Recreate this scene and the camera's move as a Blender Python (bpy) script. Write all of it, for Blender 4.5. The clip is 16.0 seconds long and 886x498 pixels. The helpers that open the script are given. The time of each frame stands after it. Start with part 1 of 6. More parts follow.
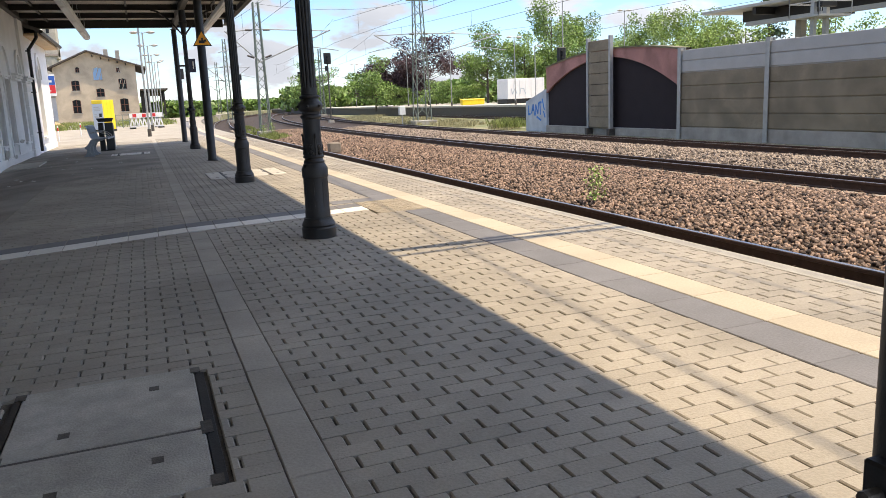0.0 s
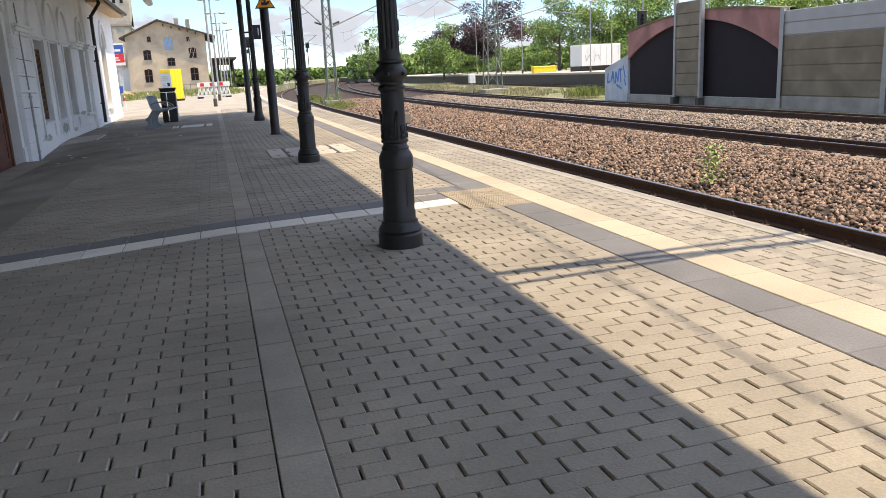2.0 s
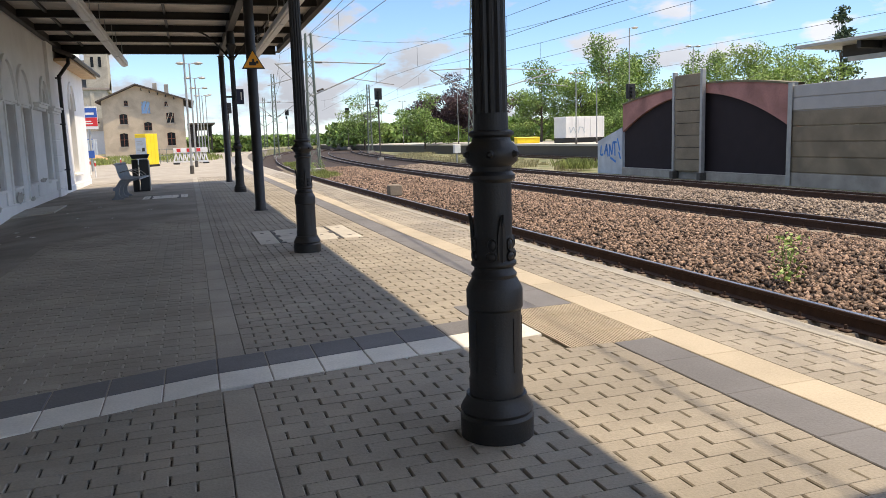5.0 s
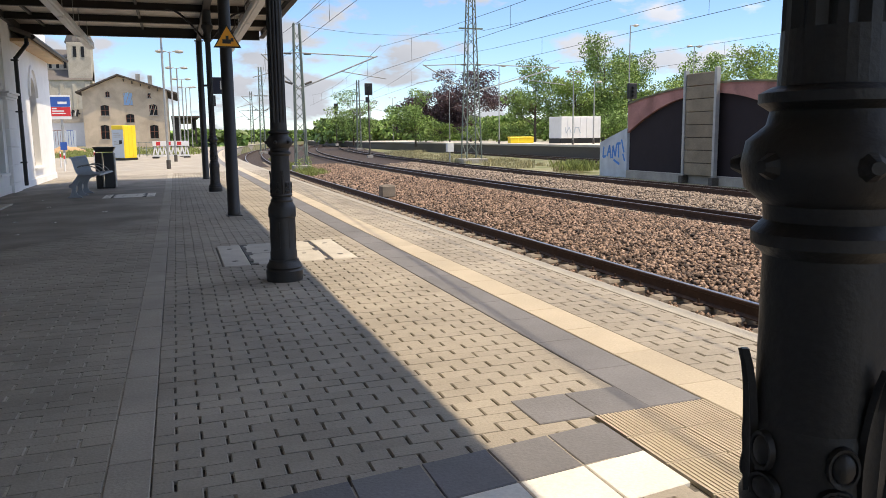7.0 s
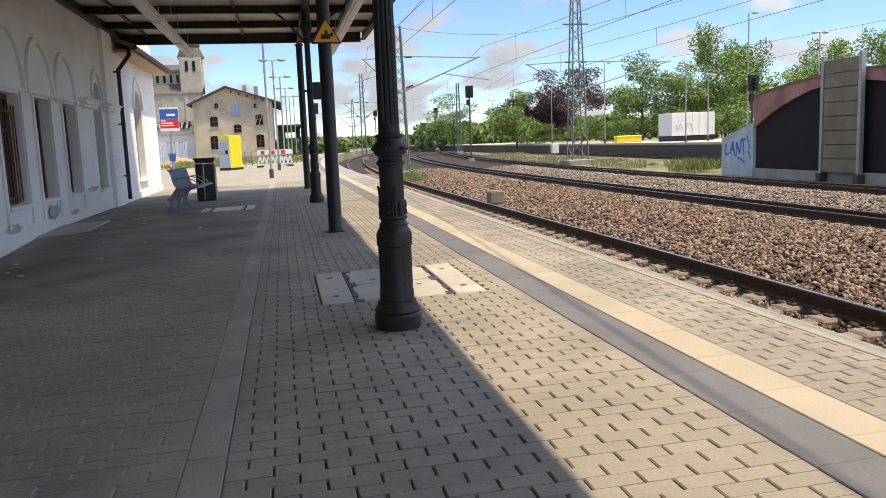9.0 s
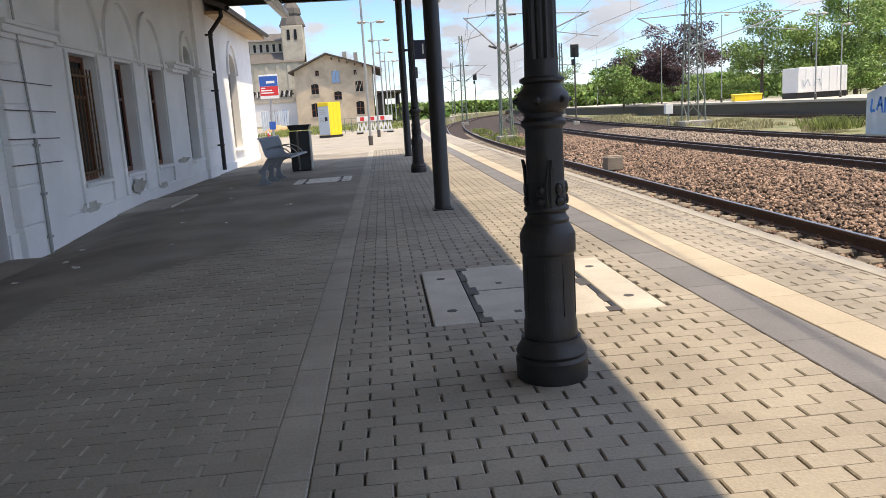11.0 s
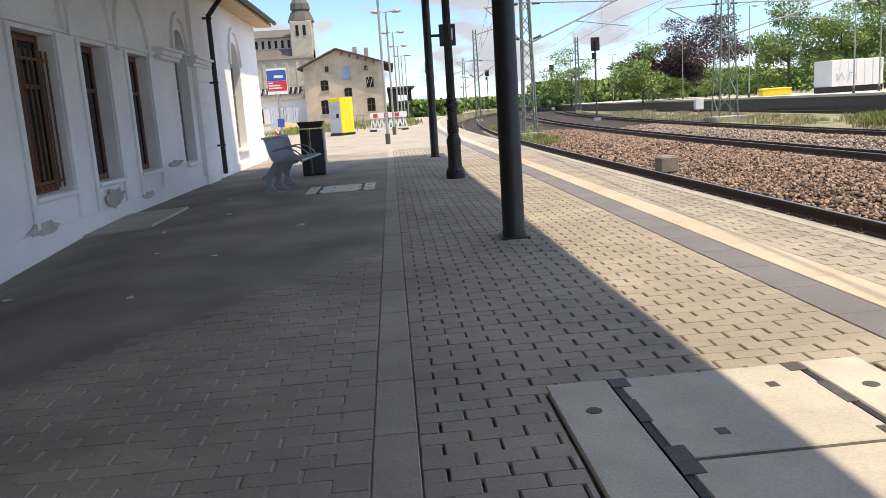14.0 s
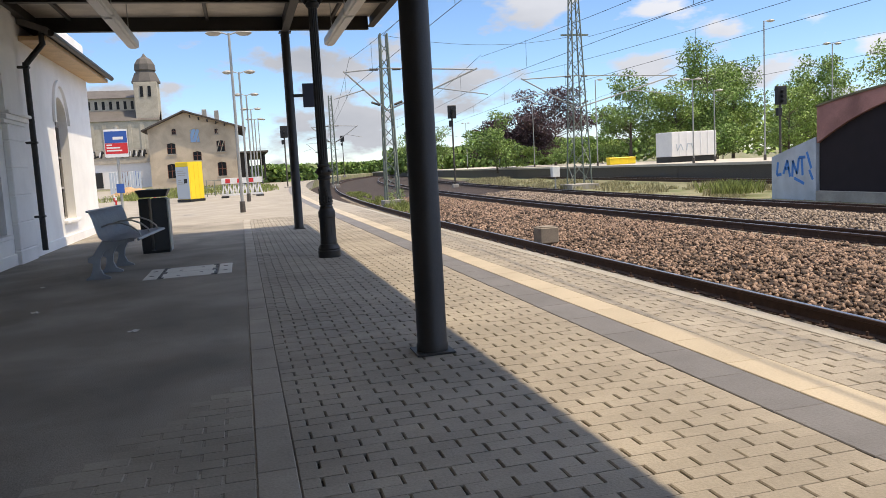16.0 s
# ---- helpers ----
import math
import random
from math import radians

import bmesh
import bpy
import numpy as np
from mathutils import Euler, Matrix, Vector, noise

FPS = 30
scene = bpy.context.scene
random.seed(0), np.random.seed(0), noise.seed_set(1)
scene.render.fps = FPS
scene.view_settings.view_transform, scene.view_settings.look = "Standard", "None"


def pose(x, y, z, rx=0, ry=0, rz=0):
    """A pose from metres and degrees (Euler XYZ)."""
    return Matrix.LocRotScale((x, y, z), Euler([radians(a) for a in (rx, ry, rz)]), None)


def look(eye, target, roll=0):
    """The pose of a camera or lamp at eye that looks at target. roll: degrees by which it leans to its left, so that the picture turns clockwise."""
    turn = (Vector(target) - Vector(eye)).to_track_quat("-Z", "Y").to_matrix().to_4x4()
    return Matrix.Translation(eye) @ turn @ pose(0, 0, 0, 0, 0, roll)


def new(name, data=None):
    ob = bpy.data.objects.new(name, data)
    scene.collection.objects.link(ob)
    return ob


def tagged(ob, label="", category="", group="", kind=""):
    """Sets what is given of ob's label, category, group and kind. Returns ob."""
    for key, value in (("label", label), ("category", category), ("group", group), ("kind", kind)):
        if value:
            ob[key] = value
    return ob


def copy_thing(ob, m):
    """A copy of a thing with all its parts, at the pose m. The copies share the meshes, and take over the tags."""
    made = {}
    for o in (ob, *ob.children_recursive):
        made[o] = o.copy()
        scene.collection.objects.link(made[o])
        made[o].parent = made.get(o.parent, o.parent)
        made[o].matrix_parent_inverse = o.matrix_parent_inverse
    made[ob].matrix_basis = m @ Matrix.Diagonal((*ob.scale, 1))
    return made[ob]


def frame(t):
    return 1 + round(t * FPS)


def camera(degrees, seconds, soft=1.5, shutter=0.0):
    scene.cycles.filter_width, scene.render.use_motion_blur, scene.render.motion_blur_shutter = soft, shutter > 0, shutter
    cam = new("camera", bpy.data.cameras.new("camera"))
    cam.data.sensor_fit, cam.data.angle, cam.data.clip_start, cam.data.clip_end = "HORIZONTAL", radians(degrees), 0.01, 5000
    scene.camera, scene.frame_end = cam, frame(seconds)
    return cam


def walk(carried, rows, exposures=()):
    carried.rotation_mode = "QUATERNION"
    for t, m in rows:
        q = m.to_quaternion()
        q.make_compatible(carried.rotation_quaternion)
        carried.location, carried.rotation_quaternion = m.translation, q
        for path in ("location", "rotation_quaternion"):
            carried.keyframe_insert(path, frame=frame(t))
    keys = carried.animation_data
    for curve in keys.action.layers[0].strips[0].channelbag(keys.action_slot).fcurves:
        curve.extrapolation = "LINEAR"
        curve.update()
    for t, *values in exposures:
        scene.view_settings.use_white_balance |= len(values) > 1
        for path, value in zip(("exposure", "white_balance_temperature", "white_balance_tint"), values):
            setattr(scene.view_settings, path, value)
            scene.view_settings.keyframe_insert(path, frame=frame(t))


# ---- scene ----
cam = camera(59.5, 16.0, 0.5)
PATH = [
    (0, (-0.387, 1.234, 1.165), (0.304, 3.072, 0.783), -2.5),
    (0.5, (-0.228, 1.799, 1.138), (0.411, 3.653, 0.745), -2.8),
    (1, (-0.2, 2.118, 1.164), (0.393, 3.982, 0.746), -2.9),
    (1.5, (-0.211, 2.518, 1.173), (0.347, 4.387, 0.729), -2.9),
    (2, (-0.14, 2.916, 1.162), (0.386, 4.792, 0.71), -2.8),
    (2.5, (-0.104, 3.349, 1.164), (0.458, 5.225, 0.761), -2.4),
    (3, (-0.09, 3.602, 1.19), (0.499, 5.484, 0.862), -2.3),
    (3.5, (-0.029, 4.105, 1.186), (0.586, 5.985, 0.888), -1.5),
    (4, (-0.083, 4.429, 1.209), (0.557, 6.305, 0.942), -1.3),
    (4.5, (-0.08, 4.803, 1.211), (0.522, 6.691, 0.943), -1.6),
    (4.7, (-0.155, 4.909, 1.218), (0.445, 6.797, 0.94), -1.8),
    (6.8, (0.203, 7.049, 1.176), (0.85, 8.919, 0.883), -0.7),
    (7, (0.232, 7.217, 1.185), (0.869, 9.09, 0.895), -0.7),
    (7.5, (0.266, 7.586, 1.17), (0.861, 9.476, 0.898), -1.2),
    (8, (0.314, 7.877, 1.185), (0.808, 9.797, 0.922), -1.6),
    (8.2, (0.323, 8.062, 1.207), (0.783, 9.991, 0.944), -1.7),
    (10.3, (0.474, 10.0, 1.129), (0.747, 11.954, 0.799), -3.3),
    (10.5, (0.485, 10.173, 1.141), (0.714, 12.13, 0.8), -3.3),
    (11, (0.393, 10.593, 1.131), (0.526, 12.557, 0.779), -3.5),
    (11.5, (0.375, 11.031, 1.134), (0.406, 13.0, 0.785), -3.7),
    (12, (0.303, 11.461, 1.139), (0.269, 13.432, 0.806), -3.4),
    (12.5, (0.229, 11.838, 1.142), (0.184, 13.81, 0.814), -3.7),
    (13, (0.188, 12.25, 1.145), (0.171, 14.221, 0.806), -3.8),
    (13.5, (0.098, 12.666, 1.126), (0.151, 14.634, 0.778), -3.8),
    (14, (0.068, 13.13, 1.103), (0.178, 15.095, 0.745), -3.7),
    (14.5, (-0.024, 13.514, 1.119), (0.177, 15.473, 0.767), -3.7),
    (15, (-0.058, 13.97, 1.114), (0.257, 15.92, 0.802), -3.5),
    (15.5, (-0.043, 14.495, 1.143), (0.374, 16.435, 0.891), -3.4),
    (16, (-0.039, 14.872, 1.151), (0.449, 16.799, 0.935), -3.1),
]
walk(cam, [(t, look(eye, target, roll)) for t, eye, target, roll in PATH], exposures=[(0.0, 0.72, 6550, 12), (2.5, 0.76, 6550, 12), (3.5, 0.56, 6550, 12), (7.0, 0.47, 6550, 12), (9.5, 0.47, 6550, 12), (11.0, 0.62, 6550, 12), (12.5, 0.90, 6550, 12), (14.0, 0.64, 6550, 12), (15.0, 0.56, 6550, 12), (16.0, 0.36, 6550, 12)])

# ---- sky, sun ----
SUN_FROM = Vector((1.65, -0.85, 4.2)).normalized()
world = bpy.data.worlds.new("sky")
scene.world = world
world.use_nodes = True
wn, wl = world.node_tree.nodes, world.node_tree.links
bg = wn["Background"]
sky = wn.new("ShaderNodeTexSky")
sky.sky_type, sky.sun_disc = "NISHITA", False
sky.sun_elevation = math.asin(SUN_FROM.z)
sky.sun_rotation = math.atan2(SUN_FROM.x, SUN_FROM.y)
sky.air_density, sky.dust_density, sky.ozone_density = 0.9, 0.0, 5.0
co = wn.new("ShaderNodeTexCoord")
sep = wn.new("ShaderNodeSeparateXYZ")
wl.new(co.outputs["Generated"], sep.inputs[0])


def wmath(op, a, b=None):
    n = wn.new("ShaderNodeMath")
    n.operation = op
    for i, v in enumerate((a, b)):
        if v is None:
            continue
        if isinstance(v, (int, float)):
            n.inputs[i].default_value = v
        else:
            wl.new(v, n.inputs[i])
    return n.outputs[0]


# clouds: noise on a flat layer high above
comb = wn.new("ShaderNodeCombineXYZ")
wl.new(sep.outputs[0], comb.inputs[0]), wl.new(sep.outputs[1], comb.inputs[1])
wl.new(wmath("MULTIPLY", sep.outputs[2], 2.4), comb.inputs[2])
cn = wn.new("ShaderNodeTexNoise")
cn.inputs["Scale"].default_value, cn.inputs["Detail"].default_value, cn.inputs["Roughness"].default_value = 8.5, 10, 0.54
wl.new(comb.outputs[0], cn.inputs["Vector"])
ramp = wn.new("ShaderNodeValToRGB")
ramp.color_ramp.elements[0].position, ramp.color_ramp.elements[1].position = 0.50, 0.59
wl.new(cn.outputs["Fac"], ramp.inputs[0])
cn2 = wn.new("ShaderNodeTexNoise")
cn2.inputs["Scale"].default_value, cn2.inputs["Detail"].default_value = 7.0, 6
wl.new(comb.outputs[0], cn2.inputs["Vector"])
shade = wn.new("ShaderNodeValToRGB")
shade.color_ramp.elements[0].position, shade.color_ramp.elements[0].color = 0.3, (3.0, 3.2, 3.55, 1)
shade.color_ramp.elements[1].position, shade.color_ramp.elements[1].color = 0.62, (3.9, 4.05, 4.35, 1)
wl.new(cn2.outputs["Fac"], shade.inputs[0])
mixc = wn.new("ShaderNodeMix")
mixc.data_type = "RGBA"
wl.new(ramp.outputs[0], mixc.inputs[0])
blue = wn.new("ShaderNodeMix")
blue.data_type, blue.blend_type = "RGBA", "MULTIPLY"
blue.inputs[0].default_value = 1.0
blue.inputs[7].default_value = (0.70, 0.735, 0.775, 1)
wl.new(sky.outputs[0], blue.inputs[6])
wl.new(blue.outputs[2], mixc.inputs[6])
# clouds are brighter towards the sun
vm = wn.new("ShaderNodeVectorMath")
vm.operation = "DOT_PRODUCT"
wl.new(co.outputs["Generated"], vm.inputs[0])
vm.inputs[1].default_value = SUN_FROM
glow = wmath("ADD", wmath("MULTIPLY", wmath("POWER", wmath("MAXIMUM", vm.outputs["Value"], 0.0), 1.5), 3.3), 0.68)
gl = wn.new("ShaderNodeVectorMath")
gl.operation = "SCALE"
wl.new(shade.outputs[0], gl.inputs[0])
wl.new(glow, gl.inputs["Scale"])
wl.new(gl.outputs[0], mixc.inputs[7])
wl.new(mixc.outputs[2], bg.inputs[0])
bg.inputs[1].default_value = 0.18
sun = new("sun", bpy.data.lights.new("sun", "SUN"))
sun.data.energy, sun.data.angle, sun.data.color = 4.0, radians(0.55), (1.0, 0.84, 0.60)
sun.matrix_world = look(SUN_FROM * 60, (0, 0, 0))


# ---- materials ----
def mat(name, color, rough=0.8, var=0.25, scale=6.0, fine=60.0, bump=0.15, metal=0.0, tint=None, rnd=0.0, spec=0.5, stain=0.0):
    """Principled surface: colour with broad and fine variation, relief, and a shift for each piece."""
    m = bpy.data.materials.new(name)
    m.use_nodes = True
    n, l = m.node_tree.nodes, m.node_tree.links
    b = n["Principled BSDF"]
    b.inputs["Roughness"].default_value, b.inputs["Metallic"].default_value = rough, metal
    b.inputs["Specular IOR Level"].default_value = spec
    tc = n.new("ShaderNodeTexCoord")
    geo = n.new("ShaderNodeNewGeometry")
    src = geo.outputs["Position"]
    a = n.new("ShaderNodeTexNoise")
    a.inputs["Scale"].default_value, a.inputs["Detail"].default_value = scale, 6
    f = n.new("ShaderNodeTexNoise")
    f.inputs["Scale"].default_value, f.inputs["Detail"].default_value = fine, 4
    l.new(src, a.inputs["Vector"]), l.new(src, f.inputs["Vector"])
    t2 = tint or tuple(c * (1 - var) for c in color)
    r = n.new("ShaderNodeValToRGB")
    r.color_ramp.elements[0].position, r.color_ramp.elements[0].color = 0.34, (*t2, 1)
    r.color_ramp.elements[1].position, r.color_ramp.elements[1].color = 0.66, (*color, 1)
    l.new(a.outputs["Fac"], r.inputs[0])
    hsv = n.new("ShaderNodeHueSaturation")
    l.new(r.outputs[0], hsv.inputs["Color"])
    mr = n.new("ShaderNodeMapRange")
    mr.inputs[1].default_value, mr.inputs[2].default_value = 0.25, 0.75
    mr.inputs[3].default_value, mr.inputs[4].default_value = 1 - var * 0.8, 1 + var * 0.8
    l.new(f.outputs["Fac"], mr.inputs[0])
    val = mr.outputs[0]
    if rnd:
        oi = n.new("ShaderNodeObjectInfo")
        ad = n.new("ShaderNodeMath")
        ad.operation = "ADD"
        l.new(oi.outputs["Random"], ad.inputs[0]), l.new(geo.outputs["Random Per Island"], ad.inputs[1])
        fr = n.new("ShaderNodeMath")
        fr.operation = "FRACT"
        l.new(ad.outputs[0], fr.inputs[0])
        m2 = n.new("ShaderNodeMapRange")
        m2.inputs[3].default_value, m2.inputs[4].default_value = 1 - rnd, 1 + rnd
        l.new(fr.outputs[0], m2.inputs[0])
        mu = n.new("ShaderNodeMath")
        mu.operation = "MULTIPLY"
        l.new(val, mu.inputs[0]), l.new(m2.outputs[0], mu.inputs[1])
        val = mu.outputs[0]
    if stain:
        s = n.new("ShaderNodeTexNoise")
        s.inputs["Scale"].default_value, s.inputs["Detail"].default_value, s.inputs["Distortion"].default_value = 0.9, 8, 0.6
        l.new(src, s.inputs["Vector"])
        m3 = n.new("ShaderNodeMapRange")
        m3.inputs[1].default_value, m3.inputs[2].default_value = 0.35, 0.62
        m3.inputs[3].default_value, m3.inputs[4].default_value = 1 - stain, 1.0
        l.new(s.outputs["Fac"], m3.inputs[0])
        mu = n.new("ShaderNodeMath")
        mu.operation = "MULTIPLY"
        l.new(val, mu.inputs[0]), l.new(m3.outputs[0], mu.inputs[1])
        val = mu.outputs[0]
    l.new(val, hsv.inputs["Value"])
    l.new(hsv.outputs[0], b.inputs["Base Color"])
    if bump:
        bp = n.new("ShaderNodeBump")
        bp.inputs["Strength"].default_value, bp.inputs["Distance"].default_value = bump, 0.01
        l.new(f.outputs["Fac"], bp.inputs["Height"])
        l.new(bp.outputs[0], b.inputs["Normal"])
    return m


def plain(name, color, rough=0.6, metal=0.0, emit=0.0):
    m = bpy.data.materials.new(name)
    m.use_nodes = True
    b = m.node_tree.nodes["Principled BSDF"]
    b.inputs["Base Color"].default_value = (*color, 1)
    b.inputs["Roughness"].default_value, b.inputs["Metallic"].default_value = rough, metal
    return m


M_PAVER = mat("concrete_paver", (0.365, 0.325, 0.265), 0.85, 0.14, 1.3, 90, 0.3, rnd=0.06, stain=0.22)
M_JOINT = mat("joint_sand", (0.11, 0.10, 0.085), 0.95, 0.3, 8, 120, 0.4)
M_SLAB = mat("grey_slab", (0.40, 0.36, 0.30), 0.85, 0.15, 3, 80, 0.25, rnd=0.06, stain=0.2)
M_DARK = mat("anthracite_tile", (0.185, 0.18, 0.185), 0.8, 0.15, 3, 80, 0.25, rnd=0.08, stain=0.15)
M_CREAM = mat("cream_tactile_tile", (0.50, 0.43, 0.325), 0.8, 0.1, 2, 80, 0.2, rnd=0.05, stain=0.15)
M_WHITE_TILE = mat("white_tile", (0.80, 0.77, 0.70), 0.8, 0.12, 3, 80, 0.2, rnd=0.05, stain=0.15)
M_ASPHALT = mat("worn_asphalt", (0.345, 0.31, 0.26), 0.9, 0.25, 1.2, 140, 0.5, stain=0.3)
M_FORE = mat("pale_forecourt", (0.38, 0.34, 0.28), 0.9, 0.15, 1.0, 60, 0.3, stain=0.15)
M_EDGE = mat("edge_concrete", (0.38, 0.35, 0.295), 0.85, 0.15, 4, 90, 0.3)
M_CONC = mat("concrete", (0.40, 0.37, 0.32), 0.85, 0.2, 3, 70, 0.35, stain=0.2)
M_HATCH_OLD = mat("old_hatch_concrete", (0.46, 0.43, 0.37), 0.85, 0.2, 9, 120, 0.5, stain=0.3)
M_JOINT_PALE = mat("pale_joint_sand", (0.42, 0.38, 0.31), 0.95, 0.3, 8, 120, 0.4)
M_HATCH = mat("hatch_concrete", (0.56, 0.52, 0.45), 0.8, 0.14, 5, 90, 0.25, stain=0.25)
M_STEEL = mat("dull_steel", (0.12, 0.105, 0.09), 0.55, 0.3, 20, 120, 0.2, metal=0.5)
M_IRON = mat("black_painted_iron", (0.017, 0.0155, 0.015), 0.5, 0.3, 9, 110, 0.12, spec=0.5)
M_BEAM = mat("dark_painted_beam", (0.022, 0.018, 0.015), 0.6, 0.3, 6, 90, 0.15)
M_CEIL = mat("ceiling_boards", (0.66, 0.60, 0.51), 0.7, 0.18, 3, 40, 0.2, stain=0.2)
M_WHITE_METAL = mat("white_painted_metal", (0.74, 0.73, 0.70), 0.45, 0.08, 4, 60, 0.05)
M_WALL = mat("white_plaster", (0.92, 0.91, 0.89), 0.85, 0.05, 2.2, 50, 0.3, stain=0.08)
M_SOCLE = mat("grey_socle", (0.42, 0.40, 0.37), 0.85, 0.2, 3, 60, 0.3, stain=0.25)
M_WOOD = mat("red_brown_wood", (0.17, 0.055, 0.025), 0.5, 0.3, 5, 60, 0.15)
M_RUST = mat("rusty_bars", (0.20, 0.10, 0.04), 0.7, 0.35, 12, 90, 0.3)
# opaque near-black: the dark of the rooms behind is in the pane colour
M_GLASS = plain("dark_pane", (0.012, 0.013, 0.015), 0.12)
M_GLASS.node_tree.nodes["Principled BSDF"].inputs["Specular IOR Level"].default_value = 0.2
M_RAILSIDE = mat("rusty_rail", (0.075, 0.042, 0.028), 0.7, 0.3, 10, 90, 0.2, metal=0.2)
M_RAILTOP = plain("worn_rail_top", (0.42, 0.40, 0.38), 0.3, 1.0)
M_SLEEPER = mat("sleeper_concrete", (0.30, 0.25, 0.19), 0.9, 0.25, 4, 70, 0.3, stain=0.3)
M_STONE = mat("ballast_stone", (0.225, 0.152, 0.108), 0.9, 0.3, 25, 120, 0.3, rnd=0.9)
M_STONE_PALE = mat("pale_ballast_stone", (0.30, 0.235, 0.18), 0.9, 0.3, 25, 120, 0.3, rnd=0.5)
# far darker than the stones: the shade in their gaps is in this colour
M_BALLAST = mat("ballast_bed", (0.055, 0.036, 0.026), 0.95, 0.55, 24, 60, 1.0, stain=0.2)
M_GROUND = mat("dry_ground", (0.26, 0.235, 0.14), 0.95, 0.3, 0.6, 8, 0.5, tint=(0.12, 0.14, 0.05))
M_GRASS = mat("grass", (0.27, 0.31, 0.085), 0.9, 0.4, 2, 40, 0.0, rnd=0.4)
M_DRYGRASS = mat("dry_grass", (0.40, 0.36, 0.19), 0.9, 0.3, 2, 40, 0.0, rnd=0.4)
M_LEAF = mat("leaves", (0.21, 0.32, 0.075), 0.6, 0.35, 0.6, 20, 0.0, rnd=0.5)
M_LEAF_BRIGHT = mat("bright_leaves", (0.27, 0.38, 0.085), 0.6, 0.3, 0.6, 20, 0.0, rnd=0.4)
M_LEAF_DARK = mat("dark_needles", (0.06, 0.10, 0.045), 0.7, 0.3, 0.6, 20, 0.0, rnd=0.4)
M_LEAF_PURPLE = mat("purple_leaves", (0.085, 0.045, 0.052), 0.6, 0.3, 0.6, 20, 0.0, rnd=0.4)
M_BARK = mat("bark", (0.13, 0.10, 0.075), 0.9, 0.4, 6, 40, 0.5)
M_BRICK = mat("red_brick_plaster", (0.50, 0.25, 0.21), 0.9, 0.18, 0.8, 30, 0.4, stain=0.35)
M_NOISE = mat("weathered_timber_panel", (0.285, 0.235, 0.16), 0.85, 0.25, 1.2, 40, 0.3, stain=0.25)
M_NOISE_GREY = mat("grey_aluminium_panel", (0.42, 0.41, 0.385), 0.6, 0.12, 2, 40, 0.1)
M_MESHDARK = mat("dark_mesh_infill", (0.018, 0.0115, 0.014), 0.9, 0.2, 2, 60, 0.3)
M_GALV = mat("galvanised_steel", (0.40, 0.40, 0.38), 0.5, 0.15, 5, 60, 0.05, metal=0.4)
M_MAST = mat("green_grey_mast", (0.17, 0.20, 0.165), 0.6, 0.2, 5, 60, 0.1)
M_WIRE = plain("wire", (0.05, 0.055, 0.05), 0.5, 0.5)
M_GRAFFITI = mat("graffiti_blue", (0.06, 0.23, 0.62), 0.7, 0.1, 5, 60, 0.0)
M_WHITEWASH = mat("pale_blue_whitewash", (0.55, 0.60, 0.64), 0.85, 0.12, 2, 60, 0.2, stain=0.2)
M_HOUSE = mat("ochre_render", (0.54, 0.45, 0.33), 0.9, 0.14, 0.5, 20, 0.2, stain=0.2)
M_ROOF = mat("dark_roof_tiles", (0.085, 0.07, 0.06), 0.8, 0.3, 2, 30, 0.3)
M_CHURCH = mat("grey_render", (0.50, 0.45, 0.37), 0.9, 0.14, 0.25, 8, 0.2, stain=0.2)
M_SLATE = mat("slate_roof", (0.12, 0.108, 0.098), 0.8, 0.2, 0.8, 10, 0.2)
M_YELLOW = mat("yellow_panel", (0.85, 0.62, 0.02), 0.45, 0.05, 2, 40, 0.05)
M_BLUEGREY = plain("blue_grey_panel", (0.45, 0.50, 0.55), 0.5)
M_RED = mat("red_panel", (0.62, 0.03, 0.035), 0.5, 0.08, 3, 40, 0.0)
M_BLUE = mat("blue_panel", (0.03, 0.10, 0.38), 0.5, 0.08, 3, 40, 0.0)
M_PALEBLUE = plain("pale_blue_sheet", (0.30, 0.48, 0.72), 0.5)
M_NAVY = plain("navy_panel", (0.012, 0.015, 0.045), 0.4)
M_BLACK = plain("black_paint", (0.01, 0.01, 0.01), 0.5)
M_WHITE = mat("white_paint", (0.78, 0.77, 0.75), 0.5, 0.05, 3, 40, 0.0)
M_BENCH = mat("grey_steel_mesh", (0.33, 0.36, 0.40), 0.45, 0.12, 8, 140, 0.3, metal=0.4)
M_BIN = mat("dark_grey_bin", (0.035, 0.037, 0.04), 0.45, 0.15, 5, 60, 0.05)
M_ORANGE = plain("sign_amber", (0.85, 0.36, 0.01), 0.45)
M_LITTER = plain("paper_litter", (0.75, 0.73, 0.68), 0.8)
M_SAND = mat("sand_heap", (0.48, 0.31, 0.16), 0.95, 0.2, 3, 30, 0.5)


# ---- mesh helpers ----
SLOPE = 0.01


def rise(y):
    return 0.0016 * max(0.0, min(y, 130.0) - 40.0)


def bend(y):
    """How far the line swings to the right in the distance."""
    return 0.0011 * max(0.0, y - 40.0) ** 2


def deck(x, y):
    """Height of the platform's surface."""
    dip = min(1.0, max(0.0, (-1.9 - x) / 1.7))
    deep = 0.05 + 0.17 * min(1.0, max(0.0, (23.0 - y) / 3.0))
    return SLOPE * x + rise(y) - deep * dip * dip


def part(name, bm, material, parent=None, label=""):
    me = bpy.data.meshes.new(name)
    bm.to_mesh(me)
    bm.free()
    ob = new(name, me)
    for mm in material if isinstance(material, (list, tuple)) else (material,):
        me.materials.append(mm)
    if parent is not None:
        ob.parent = parent
    if label:
        ob["label"] = label
    return ob


